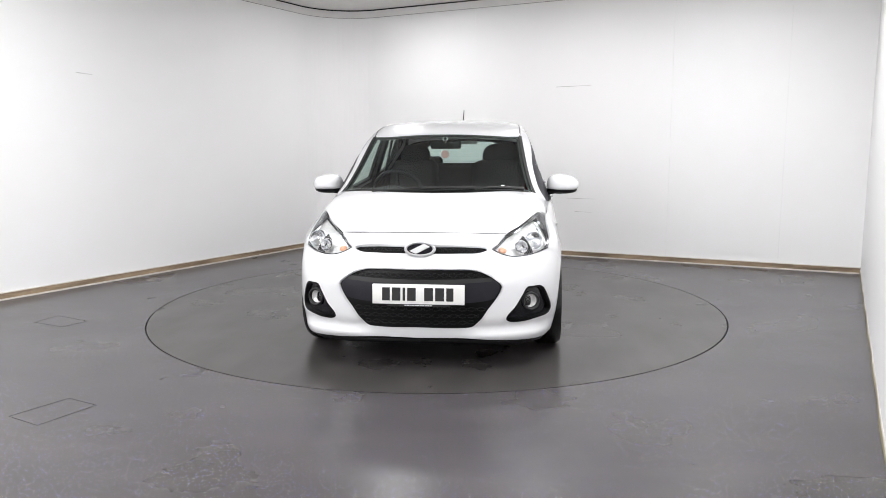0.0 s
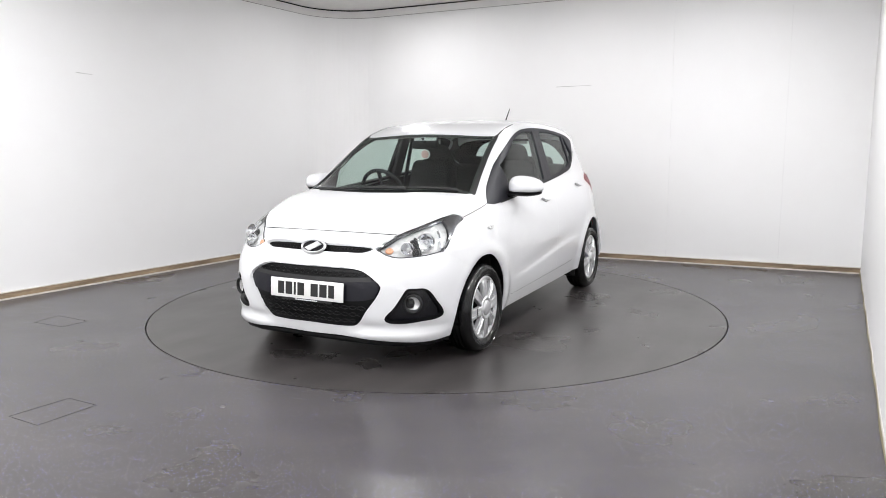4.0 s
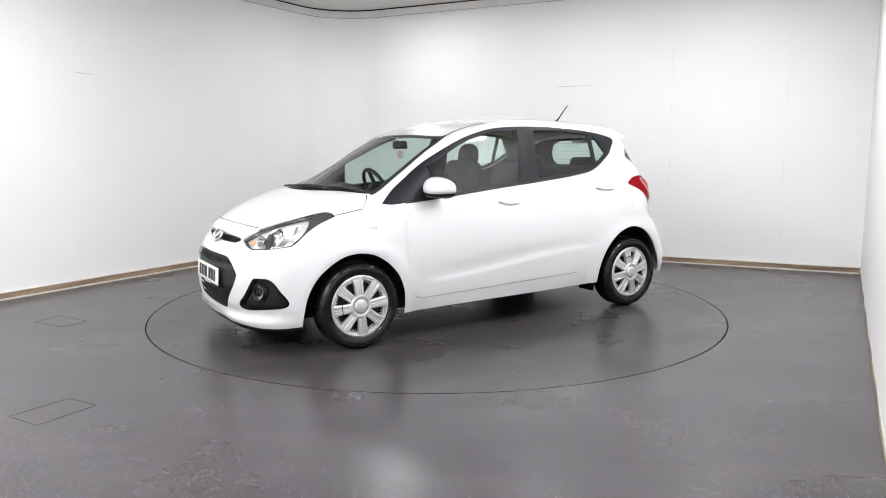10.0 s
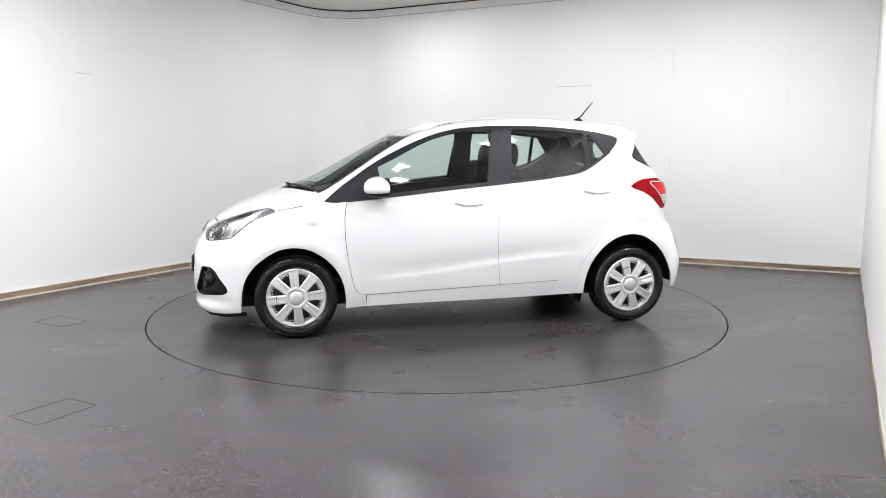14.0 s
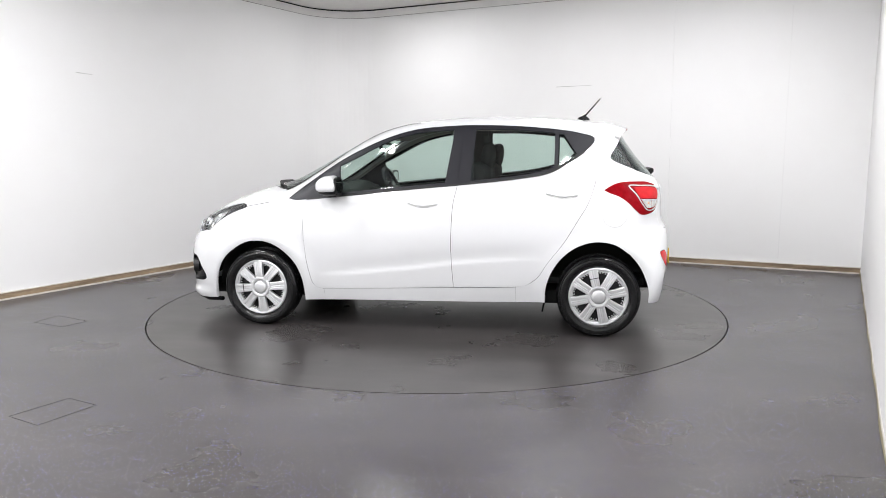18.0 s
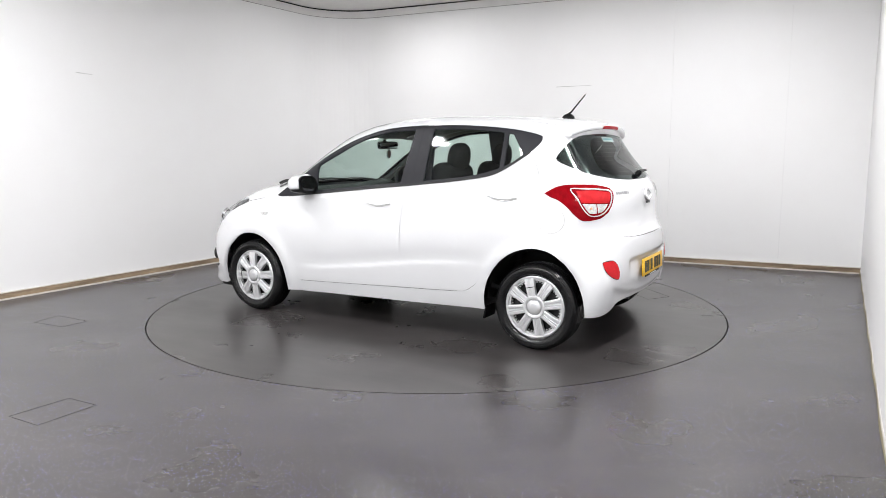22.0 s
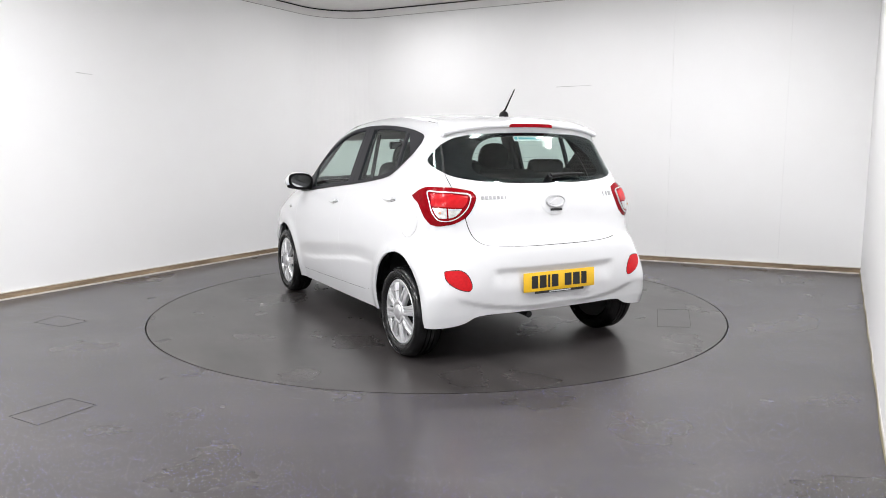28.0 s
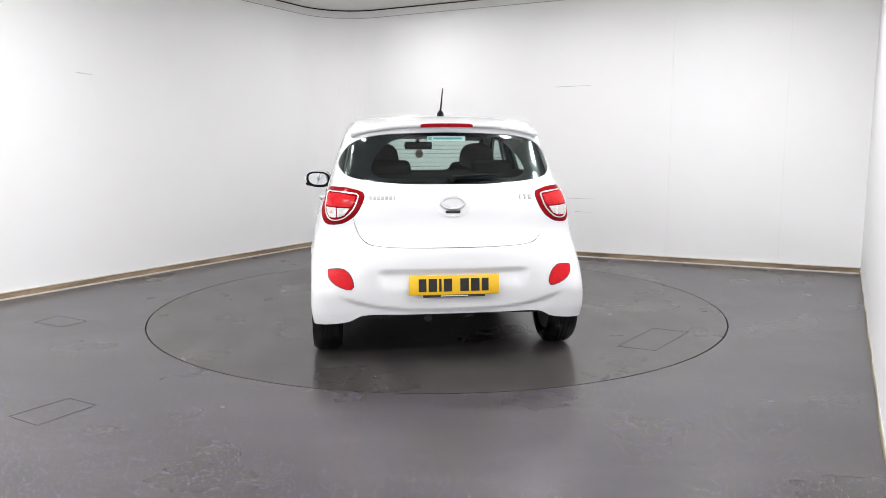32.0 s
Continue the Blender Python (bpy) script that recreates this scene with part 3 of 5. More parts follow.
# ---- lines of the body (left side; the right side mirrors them) ----
ARCH_F = [(1.556, 0.178), (1.553, 0.25), (1.520, 0.40), (1.455, 0.495), (1.385, 0.553), (1.30, 0.598), (1.20, 0.613), (1.10, 0.596), (1.01, 0.545), (0.93, 0.463), (0.885, 0.37), (0.868, 0.28), (0.866, 0.188)]
ARCH_R = [(-0.838, 0.225), (-0.840, 0.30), (-0.859, 0.39), (-0.90, 0.475), (-0.962, 0.553), (-1.06, 0.620), (-1.18, 0.648), (-1.29, 0.630), (-1.385, 0.570), (-1.45, 0.49), (-1.50, 0.38), (-1.515, 0.30), (-1.516, 0.245)]
SEAM_F, SEAM_R = ARCH_F[4], ARCH_R[8]
DOOR_FRONT = [(0.843, 0.911), (0.858, 0.814), (0.861, 0.726), (0.848, 0.554), (0.817, 0.384), (0.790, 0.305), (0.765, 0.284), (0.726, 0.279)]
DOOR_SILL = [(0.726, 0.279), (0.3, 0.293), (-0.213, 0.312)]
DOOR_MID = [(-0.213, 0.312), (-0.197, 0.556), (-0.200, 0.765), (-0.208, 0.90), (-0.230, 1.015)]
DOOR_SILL_R = [(-0.213, 0.312), (-0.45, 0.320), (-0.640, 0.328)]
DOOR_BACK = [(-0.640, 0.328), (-0.705, 0.338), (-0.787, 0.399), (-0.849, 0.495), (-0.961, 0.643), (-1.049, 0.788), (-1.109, 0.890), (-1.150, 1.002), (-1.164, 1.067), (-1.142, 1.144), (-1.085, 1.238)]
BELT_F = [(-0.230, 1.015), (0.119, 0.983), (0.509, 0.943), (0.843, 0.911)]
BELT_TIP = [(0.843, 0.911), (0.93, 0.905), (0.994, 0.913)]
BELT_R = [(-1.085, 1.238), (-0.961, 1.156), (-0.855, 1.100), (-0.660, 1.063), (-0.230, 1.015)]
DLO_TOP = [(0.994, 0.913), (0.911, 0.984), (0.821, 1.050), (0.637, 1.175), (0.467, 1.264), (0.271, 1.347), (0.073, 1.400), (-0.193, 1.424), (-0.45, 1.425), (-0.667, 1.415), (-0.981, 1.382), (-1.105, 1.356)]
DLO_BACK = [(-1.105, 1.356), (-1.150, 1.335), (-1.150, 1.312), (-1.085, 1.238)]
TOP_MID = (-0.262, 1.4262)
BONNET_SIDE = [(1.312, 0.852), (1.22, 0.868), (1.128, 0.885)]                 # side chart
PILLAR_FOOT = [(1.128, 0.885), (1.090, 0.93), (1.048, 0.975)]
HEADLAMP_LOW = [(0.411, 0.697), (0.458, 0.668), (0.508, 0.653), (0.60, 0.655), (0.68, 0.664), (0.765, 0.680)]   # front chart
HEADLAMP_BACK = [(0.765, 0.680), (0.80, 0.715), (0.835, 0.753), (0.905, 0.803), (1.014, 0.848)]
HEADLAMP_TOP = [(1.014, 0.848), (0.995, 0.866), (0.950, 0.876), (0.885, 0.868), (0.70, 0.825), (0.535, 0.773)]
HEADLAMP_IN = [(0.535, 0.773), (0.470, 0.737), (0.411, 0.697)]
BONNET_FRONT = [(0.535, 0.773), (0.28, 0.779), (0.0, 0.781)]
SCREEN_SIDE = [(1.035, 0.655), (0.90, 0.622), (0.65, 0.580), (0.390, 0.548)]   # top chart
SCREEN_TOP = [(0.390, 0.548), (0.430, 0.45), (0.458, 0.25), (0.466, 0.0)]
BONNET_BACK = [(1.300, 0.0), (1.268, 0.25), (1.175, 0.48), (1.105, 0.585), (1.035, 0.655)]
ROOF_SIDE = [(0.390, 0.548), (0.26, 0.546), (0.06, 0.536), (-0.40, 0.528), (-0.90, 0.530), (-1.19, 0.548)]
LAMP_TOP = [(0.641, 1.040), (0.721, 1.041), (0.80, 1.038), (0.855, 1.022), (0.918, 0.985)]       # rear chart
LAMP_LOW = [(0.918, 0.985), (0.887, 0.966), (0.837, 0.944), (0.792, 0.902), (0.760, 0.860), (0.728, 0.829)]
LAMP_FOOT = [(0.728, 0.829), (0.70, 0.821), (0.660, 0.824), (0.615, 0.833), (0.585, 0.848), (0.557, 0.868)]
LAMP_IN = [(0.557, 0.868), (0.528, 0.911), (0.508, 0.970), (0.510, 0.995), (0.526, 1.014), (0.575, 1.028), (0.641, 1.040)]
GATE_UP = [(0.700, 1.122), (0.672, 1.085), (0.641, 1.040)]
GATE_TOP_SIDE = [(0.862, 1.405), (0.820, 1.345), (0.772, 1.288)]
GATE_LOW = [(0.557, 0.868), (0.545, 0.82), (0.515, 0.757), (0.470, 0.722), (0.40, 0.709), (0.274, 0.702), (0.0, 0.700)]
GLASS_LOW = [(0.0, 1.060), (0.29, 1.063), (0.50, 1.079), (0.62, 1.099), (0.700, 1.122)]
GLASS_TIP = [(0.700, 1.122), (0.79, 1.158), (0.838, 1.183), (0.850, 1.200), (0.835, 1.226), (0.772, 1.288)]
GLASS_TOP = [(0.772, 1.288), (0.72, 1.320), (0.62, 1.343), (0.41, 1.355), (0.2, 1.360), (0.0, 1.362)]

# ---- bonnet, roof, windscreen ----
lamp_top_t = turned("front", HEADLAMP_TOP, "top")
front_t = turned("front", BONNET_FRONT, "top")
side_t = turned("side", BONNET_SIDE, "top")
foot_t = turned("side", PILLAR_FOOT, "top")
back_t = np.concatenate([foot_t, [(1.035, 0.655)]])
bonnet = panel("bonnet", "top", [spline(front_t[::-1]), spline(lamp_top_t[::-1]), spline(side_t), spline(back_t), spline(BONNET_BACK[::-1]),
               spline(np.array(BONNET_BACK) * (1, -1)), spline(back_t[::-1] * (1, -1)), spline(side_t[::-1] * (1, -1)), spline(lamp_top_t * (1, -1)), spline(front_t * (1, -1))], M["paint"], car, spacing=0.04)
for s in (1, -1):
    ribbon("bonnet_joint", "front", BONNET_FRONT, bonnet, side=s)
    ribbon("bonnet_joint", "side", BONNET_SIDE, bonnet, side=s)
    ribbon("bonnet_joint", "side", BONNET_SIDE, bonnet, side=s, width=0.0020, sink=-0.0012)
    ribbon("bonnet_joint", "front", BONNET_FRONT, bonnet, side=s, width=0.0021, sink=-0.0012)
roof_back = [(-1.19, 0.548), (-1.215, 0.40), (-1.225, 0.2), (-1.228, 0.0)]
roof = panel("roof", "top", [SCREEN_TOP[::-1], ROOF_SIDE, roof_back, np.array(roof_back[::-1]) * (1, -1), np.array(ROOF_SIDE[::-1]) * (1, -1), np.array(SCREEN_TOP) * (1, -1)], M["paint"], car, spacing=0.05, gap=0.002)
for s in (1, -1):
    ribbon("roof_joint", "top", [(x, y * s) for x, y in ROOF_SIDE], roof, width=0.005, sink=0.003)
    ribbon("roof_joint", "top", [(x, y * s) for x, y in ROOF_SIDE[:3]], roof, width=0.0045, sink=-0.0012)
    ribbon("screen_seal", "top", [(x, y * s) for x, y in SCREEN_SIDE], roof, width=0.012, sink=-0.0014)
screen_low = [(1.235, 0.0), (1.205, 0.25), (1.115, 0.48), (1.065, 0.575), (1.035, 0.640)]
screen_loop = [spline(SCREEN_TOP[::-1]), spline(SCREEN_SIDE[::-1]), spline(screen_low[::-1]), spline(np.array(screen_low) * (1, -1)), spline(np.array(SCREEN_SIDE) * (1, -1)), spline(np.array(SCREEN_TOP) * (1, -1))]
windscreen = panel("windscreen", "top", screen_loop, M["glass"], car, spacing=0.06, offset=-0.003, depth=0, gap=0.004, label="clear curved windscreen glass")
outer = loop_of(screen_loop)
panel("screen_border", "top", None, M["seal"], windscreen, holes=[shrink(outer, 0.030)], loop=outer, offset=-0.006, depth=0.004, gap=0.001, spacing=0.03, label="black printed border of the windscreen")
cowl = [BONNET_BACK[::-1], np.array(BONNET_BACK) * (1, -1), np.array(screen_low[::-1]) * (1, -1), screen_low]
panel("cowl", "top", cowl, M["black"], car, offset=-0.012, depth=0.01, gap=-0.004, spacing=0.03, label="black plastic scuttle under the windscreen")

# ---- flanks ----
for s in (1, -1):
    lamp_back_s = turned("front", HEADLAMP_BACK, "side")
    seam = [tuple(lamp_back_s[0]), SEAM_F]
    k = ARCH_F.index(SEAM_F)
    fender = panel("front_wing", "side", [BONNET_SIDE, [BONNET_SIDE[-1], (0.994, 0.913)], BELT_TIP[::-1], DOOR_FRONT, [DOOR_FRONT[-1], (0.722, 0.194)], [(0.722, 0.194), ARCH_F[-1]], ARCH_F[k:][::-1], seam[::-1], lamp_back_s],
                   M["paint"], car, side=s)
    ribbon("wing_joint", "side", DOOR_FRONT, fender, side=s)
    ribbon("wing_joint", "side", seam, fender, side=s, sink=0.004, material=M["paint"])
    # A-pillar and cant rail, welded to the rear quarter
    roof_s = turned("top", ROOF_SIDE, "side")
    screen_s = turned("top", SCREEN_SIDE, "side")
    weld = [(-1.105, 1.356), (-1.115, 1.39), tuple(roof_s[-1])]
    rail = panel("roof_rail", "side", [[(1.128, 0.885), (0.994, 0.913)], DLO_TOP, weld, roof_s[::-1], screen_s[::-1], PILLAR_FOOT[::-1]], M["paint"], car, side=s, gap=0.0008, spacing=0.03)
    ribbon("pillar_joint", "side", PILLAR_FOOT, rail, side=s)
    # rear quarter, in the rear chart
    R = lambda pts: turned("side", pts, "rear")
    j = ARCH_R.index(SEAM_R)
    seam_r = [LAMP_LOW[-1], tuple(R([(-1.43, 0.70)])[0]), tuple(R([SEAM_R])[0])]
    quarter = panel("rear_wing", "rear", [R(ARCH_R[:j + 1])[::-1], R([ARCH_R[0], (-0.640, 0.219)]), R([(-0.640, 0.219), (-0.640, 0.328)]), R(DOOR_BACK), R(DLO_BACK[::-1]), R(weld), [tuple(R(weld)[-1]), GATE_TOP_SIDE[0]],
                    GATE_TOP_SIDE, GLASS_TIP[::-1], GATE_UP, LAMP_TOP, LAMP_LOW, seam_r], M["paint"], car, side=s, gap=0.0008)
    ribbon("wing_joint", "side", DOOR_BACK, quarter, side=s)
    ribbon("wing_joint", "rear", GATE_TOP_SIDE + GATE_UP[:1], quarter, side=s, sink=0.004, width=0.006)
    ribbon("wing_joint", "rear", seam_r, quarter, side=s, sink=0.004, material=M["paint"])
    sill = panel("sill", "side", [[(0.722, 0.194), (0.722, 0.279)], DOOR_SILL, DOOR_SILL_R, [(-0.640, 0.328), (-0.640, 0.219)], [(-0.640, 0.219), (-0.245, 0.210), (0.52, 0.199), (0.722, 0.194)]], M["paint"], car, side=s, gap=0.0008)
    ribbon("sill_joint", "side", DOOR_SILL + DOOR_SILL_R[1:], sill, side=s)
    ribbon("sill_joint", "side", DOOR_SILL + DOOR_SILL_R[1:], sill, width=0.0011, sink=-0.001, side=s)
    # fuel flap on the left wing
    if s > 0:
        a = [2 * math.pi * i / 24 for i in range(24)]
        disc = np.array([(-1.286 + 0.079 * math.cos(t), 0.822 + 0.076 * math.sin(t)) for t in a])
        panel("fuel_flap", "side", None, M["paint"], car, loop=disc, offset=0.0022, depth=0.004, gap=0, spacing=0.025, label="round white fuel flap")
        ribbon("flap_joint", "side", [tuple(q) for q in disc] + [tuple(disc[0])], car, width=0.0022, sink=-0.0012, material=M["scratch"])

    # doors
    door = panel("front_door", "side", [DOOR_FRONT, DOOR_SILL, DOOR_MID, BELT_F], M["paint"], car, side=s, gap=0.0021, spacing=0.02)
    rdoor = panel("rear_door", "side", [DOOR_SILL_R, DOOR_BACK, BELT_R, DOOR_MID[::-1]], M["paint"], car, side=s, gap=0.0021, spacing=0.02)
    ribbon("door_joint", "side", DOOR_MID, rdoor, side=s)
    F_GLASS = [[(0.627, 1.150), (0.517, 1.200), (0.270, 1.318), (0.15, 1.357), (0.02, 1.384), (-0.197, 1.397)], [(-0.197, 1.397), (-0.142, 1.030)], [(-0.142, 1.030), (0.119, 1.006), (0.46, 0.972), (0.590, 0.958)], [(0.590, 0.958), (0.627, 1.150)]]
    R_GLASS = [[(-0.345, 1.399), (-0.627, 1.394), (-0.886, 1.369)], [(-0.886, 1.369), (-0.884, 1.138)], [(-0.884, 1.138), (-0.83, 1.118), (-0.699, 1.089), (-0.317, 1.043)], [(-0.317, 1.043), (-0.345, 1.399)]]
    Q_GLASS = [[(-0.912, 1.362), (-0.946, 1.357)], [(-0.946, 1.357), (-1.036, 1.226)], [(-1.036, 1.226), (-0.97, 1.176), (-0.910, 1.145)], [(-0.910, 1.145), (-0.912, 1.362)]]
    cut = [p for p in DLO_TOP if p[0] > TOP_MID[0]]
    rest = [p for p in DLO_TOP if p[0] < TOP_MID[0]]
    panel("window_frame", "side", [BELT_F, BELT_TIP, cut + [TOP_MID], [TOP_MID, (-0.230, 1.015)]], M["grey"], door, holes=[loop_of(F_GLASS)], side=s, offset=-0.003, depth=0.02, gap=0.0015, spacing=0.03, label="dark grey window surround")
    panel("window_pane", "side", F_GLASS, M["glass"], door, side=s, offset=-0.012, depth=0, gap=-0.006, spacing=0.05, label="clear side window glass")
    panel("window_frame", "side", [[(-0.230, 1.015), TOP_MID], [TOP_MID] + rest, DLO_BACK, BELT_R], M["grey"], rdoor, holes=[loop_of(R_GLASS), loop_of(Q_GLASS)], side=s, offset=-0.003, depth=0.02, gap=0.0015, spacing=0.03, label="dark grey window surround")
    panel("window_pane", "side", R_GLASS, M["glass"], rdoor, side=s, offset=-0.012, depth=0, gap=-0.006, spacing=0.05, label="clear side window glass")
    panel("quarter_pane", "side", Q_GLASS, M["glass"], rdoor, side=s, offset=-0.012, depth=0, gap=-0.006, spacing=0.05, label="small fixed side window glass")
    ribbon("belt_seal", "side", BELT_F, door, width=0.007, sink=-0.003, side=s)
    ribbon("belt_seal", "side", BELT_R, rdoor, width=0.007, sink=-0.003, side=s)
    for dd, cx, cz, tilt in ((door, 0.005, 0.884, 2), (rdoor, -0.940, 0.951, 3)):
        # a flat grip; the shade of its shallow dish is a grey plate below it
        at, n = skin("side", cx, cz, 0.0)
        m = frame_at(at, n) @ pose(0, 0, 0, 0, 0, -tilt)
        m = m if s > 0 else flip(m)
        bm = bmesh.new()
        grip = [(-0.105 + 0.21 * i / 14, 0.0) for i in range(15)]
        top_line = [(x, 0.017 * (1 - (x / 0.115)**4)) for x, _ in grip]
        low_line = [(x, -0.020 * (1 - (x / 0.108)**2) + 0.004) for x, _ in grip]
        prism(bm, low_line + top_line[::-1][1:-1], 0.020, m @ pose(0, 0, 0.0), bevel=0.006)
        part("door_handle", bm, M["paint"], dd, "white door handle", smooth=40)
        bm = bmesh.new()
        prism(bm, [(x, y * 1.25 - 0.004) for x, y in low_line] + [(x, -0.004) for x, _ in grip[::-1][1:-1]], 0.006, m)
        part("handle_shade", bm, M["clearlamp"], dd, "grey crescent put in for the shade of the handle's dish")
    # door mirror
    mm = Matrix() if s > 0 else Matrix.Diagonal((1, -1, 1, 1))

    def shell(cx, cy, cz, rx_front, rx_back, ry, rz_up, rz_low, power=3.0):
        """A rounded box, fuller in front, swept back towards its outer end."""
        b2 = bmesh.new()
        bmesh.ops.create_uvsphere(b2, u_segments=36, v_segments=22, radius=1.0)
        for v in b2.verts:
            x, y, z = v.co
            k = (abs(x)**power + abs(y)**power + abs(z)**power)**(-1 / power)
            x, y, z = x * k, y * k, z * k
            low = 1 - 0.22 * max(y, 0)**2
            y, z = y * (1 - 0.20 * max(x, 0)**2), z * (1 - 0.22 * max(x, 0)**2)
            v.co = mm @ Vector((cx + x * (rx_front if x > 0 else rx_back) - 0.040 * max(y, -0.2)**2, cy + y * ry, cz + z * (rz_up * (1 - 0.16 * y - 0.10 * y * y) if z > 0 else rz_low * low)))
        return b2

    mirror = part("door_mirror", shell(0.632, 0.860, 1.000, 0.105, 0.040, 0.113, 0.078, 0.046), M["paint"], door, "white door mirror housing", smooth=50)
    part("mirror_base", shell(0.628, 0.854, 0.970, 0.096, 0.038, 0.108, 0.020, 0.030), M["black"], mirror, "black underside of the mirror", smooth=50)
    bm = bmesh.new()
    block(bm, (0.085, 0.13, 0.026), mm @ Vector((0.650, 0.760, 0.948)), pose(0, 0, 0, 12 * s, 0, -8 * s), bevel=0.010)
    part("mirror_arm", bm, M["black"], mirror, "black mirror arm", smooth=50)

    def oval(w, h):
        return [(math.copysign(abs(math.cos(t))**0.75, math.cos(t)) * w * (1 + 0.06 * math.sin(t)), math.copysign(abs(math.sin(t))**0.8, math.sin(t)) * h - 0.10 * h * math.cos(t)) for t in (2 * math.pi * i / 32 for i in range(32))]

    face = mm @ frame_at(Vector((0.584, 0.855, 1.009)), (-1, -0.05, 0))
    part("mirror_rim", prism(bmesh.new(), oval(0.101, 0.067), 0.014, face @ pose(0, -0.006, -0.004)), M["black"], mirror, "black rim round the mirror glass", smooth=50)
    part("mirror_glass", prism(bmesh.new(), oval(0.082, 0.049), 0.003, face @ pose(0, -0.002, 0.0085)), M["mirror"], mirror, "mirror glass")
    # side repeater lamp
    at, n = skin("side", 1.077, 0.770, 0.001)
    m = frame_at(at, n) if s > 0 else flip(frame_at(at, n))
    bm = bmesh.new()
    prism(bm, [(-0.042, 0.004), (-0.02, -0.011), (0.02, -0.013), (0.040, 0.0), (0.036, 0.012), (0.0, 0.012)], 0.006, m, bevel=0.003)
    rep = part("side_repeater", bm, M["clearlamp"], car, "clear side indicator lamp", smooth=40)
    part("repeater_bulb", block(bmesh.new(), (0.010, 0.008, 0.004), (m @ Vector((0.004, 0, 0.007)))[:], m.to_3x3().to_4x4(), 0.001), M["foglens"], rep)

# ---- front ----
k = ARCH_F.index(SEAM_F)
arch_front = turned("side", ARCH_F[:k + 1], "front")
lamp_seam = [HEADLAMP_LOW[-1], tuple(arch_front[-1])]
bottom = [tuple(arch_front[0]), (0.72, 0.172), (0.60, 0.172), (0.50, 0.178), (0.38, 0.187), (0.25, 0.196), (0.0, 0.195)]
half_front = [bottom[::-1], arch_front, lamp_seam[::-1], HEADLAMP_LOW[::-1], HEADLAMP_IN[::-1], BONNET_FRONT]
HEX = both_sides([(0.0, 0.593), (0.20, 0.593), (0.300, 0.590), (0.350, 0.574), (0.408, 0.529), (0.434, 0.497), (0.433, 0.484), (0.413, 0.436), (0.355, 0.345), (0.322, 0.281), (0.300, 0.260), (0.270, 0.251), (0.0, 0.247)])
FOG = [(0.556, 0.483), (0.60, 0.486), (0.641, 0.484), (0.667, 0.468), (0.705, 0.410), (0.747, 0.335), (0.740, 0.316), (0.62, 0.293), (0.514, 0.281), (0.462, 0.290), (0.449, 0.308), (0.496, 0.380), (0.538, 0.455)]
SLOT = both_sides([(0.0, 0.720), (0.30, 0.719), (0.362, 0.714), (0.400, 0.698), (0.350, 0.677), (0.25, 0.673), (0.0, 0.672)])
hex_loop, fog_loop, slot_loop = loop_of(HEX), ring(FOG), loop_of(SLOT)
mirror2 = np.array((-1.0, 1.0))
bumper = panel("front_bumper", "front", half_front + [(np.array(q) * mirror2)[::-1] for q in half_front[::-1]], M["paint"], car, holes=[hex_loop, fog_loop, fog_loop * mirror2, slot_loop], depth=0.028, gap=0.0015, spacing=0.03)
# grilles: dark backs, a smooth bar that carries the plate, and wavy wires
panel("lower_grille", "front", None, M["black"], car, loop=hex_loop, offset=-0.030, depth=0, gap=-0.006, spacing=0.04, label="black honeycomb lower grille")
band = loop_of([[(-0.4255, 0.50), (-0.395, 0.540), (-0.25, 0.532), (0.0, 0.528), (0.25, 0.532), (0.395, 0.540), (0.4255, 0.50)], [(0.4255, 0.50), (0.424, 0.482), (0.398, 0.424)], [(0.398, 0.424), (0.36, 0.410), (0.0, 0.402), (-0.36, 0.410), (-0.398, 0.424)], [(-0.398, 0.424), (-0.424, 0.482), (-0.4255, 0.50)]])
bar = panel("grille_bar", "front", None, M["grey"], car, loop=band, offset=-0.012, depth=0.02, gap=0.004, spacing=0.03, label="dark grey bar across the grille")
ribbon("bar_edge", "front", [(-0.385, 0.536), (-0.25, 0.527), (0, 0.522), (0.25, 0.527), (0.385, 0.536)], bar, width=0.012, sink=0.009, material=M["hubdark"])
panel("upper_grille", "front", None, M["black"], car, loop=slot_loop, offset=-0.026, depth=0, gap=-0.006, spacing=0.04, label="narrow black upper grille")


def wires(name, rows, limit, amp, pitch, parent, radius, off):
    for z0, flipped in rows:
        u = np.arange(-limit(z0), limit(z0) + 1e-6, 0.0075)
        z = z0 + (-1 if flipped else 1) * amp * np.cos(u / pitch * 2 * math.pi)
        q = on_body("front", np.stack([u, z], -1))
        n = gradient(q)
        part(name, tube(bmesh.new(), (q + n * off).tolist(), radius, 5), M["black"], parent, smooth=60)


low_g = [o for o in car.children if o.name.startswith("lower_grille")][0]
up_g = [o for o in car.children if o.name.startswith("upper_grille")][0]
reach = lambda z: 0.40 - (0.40 - z) * 0.72 if z < 0.42 else 0.40 - max(z - 0.545, 0) * 1.6
rows = [(z, f) for z in (0.285, 0.325, 0.365) for f in (0, 1)] + [(z, f) for z in (0.560,) for f in (0, 1)]
wires("grille_wire", rows, lambda z: reach(z) - 0.02, 0.0105, 0.094, low_g, 0.0026, -0.016)
wires("grille_wire", [(0.696, 0), (0.696, 1)], lambda z: 0.36, 0.009, 0.05, up_g, 0.002, -0.016)


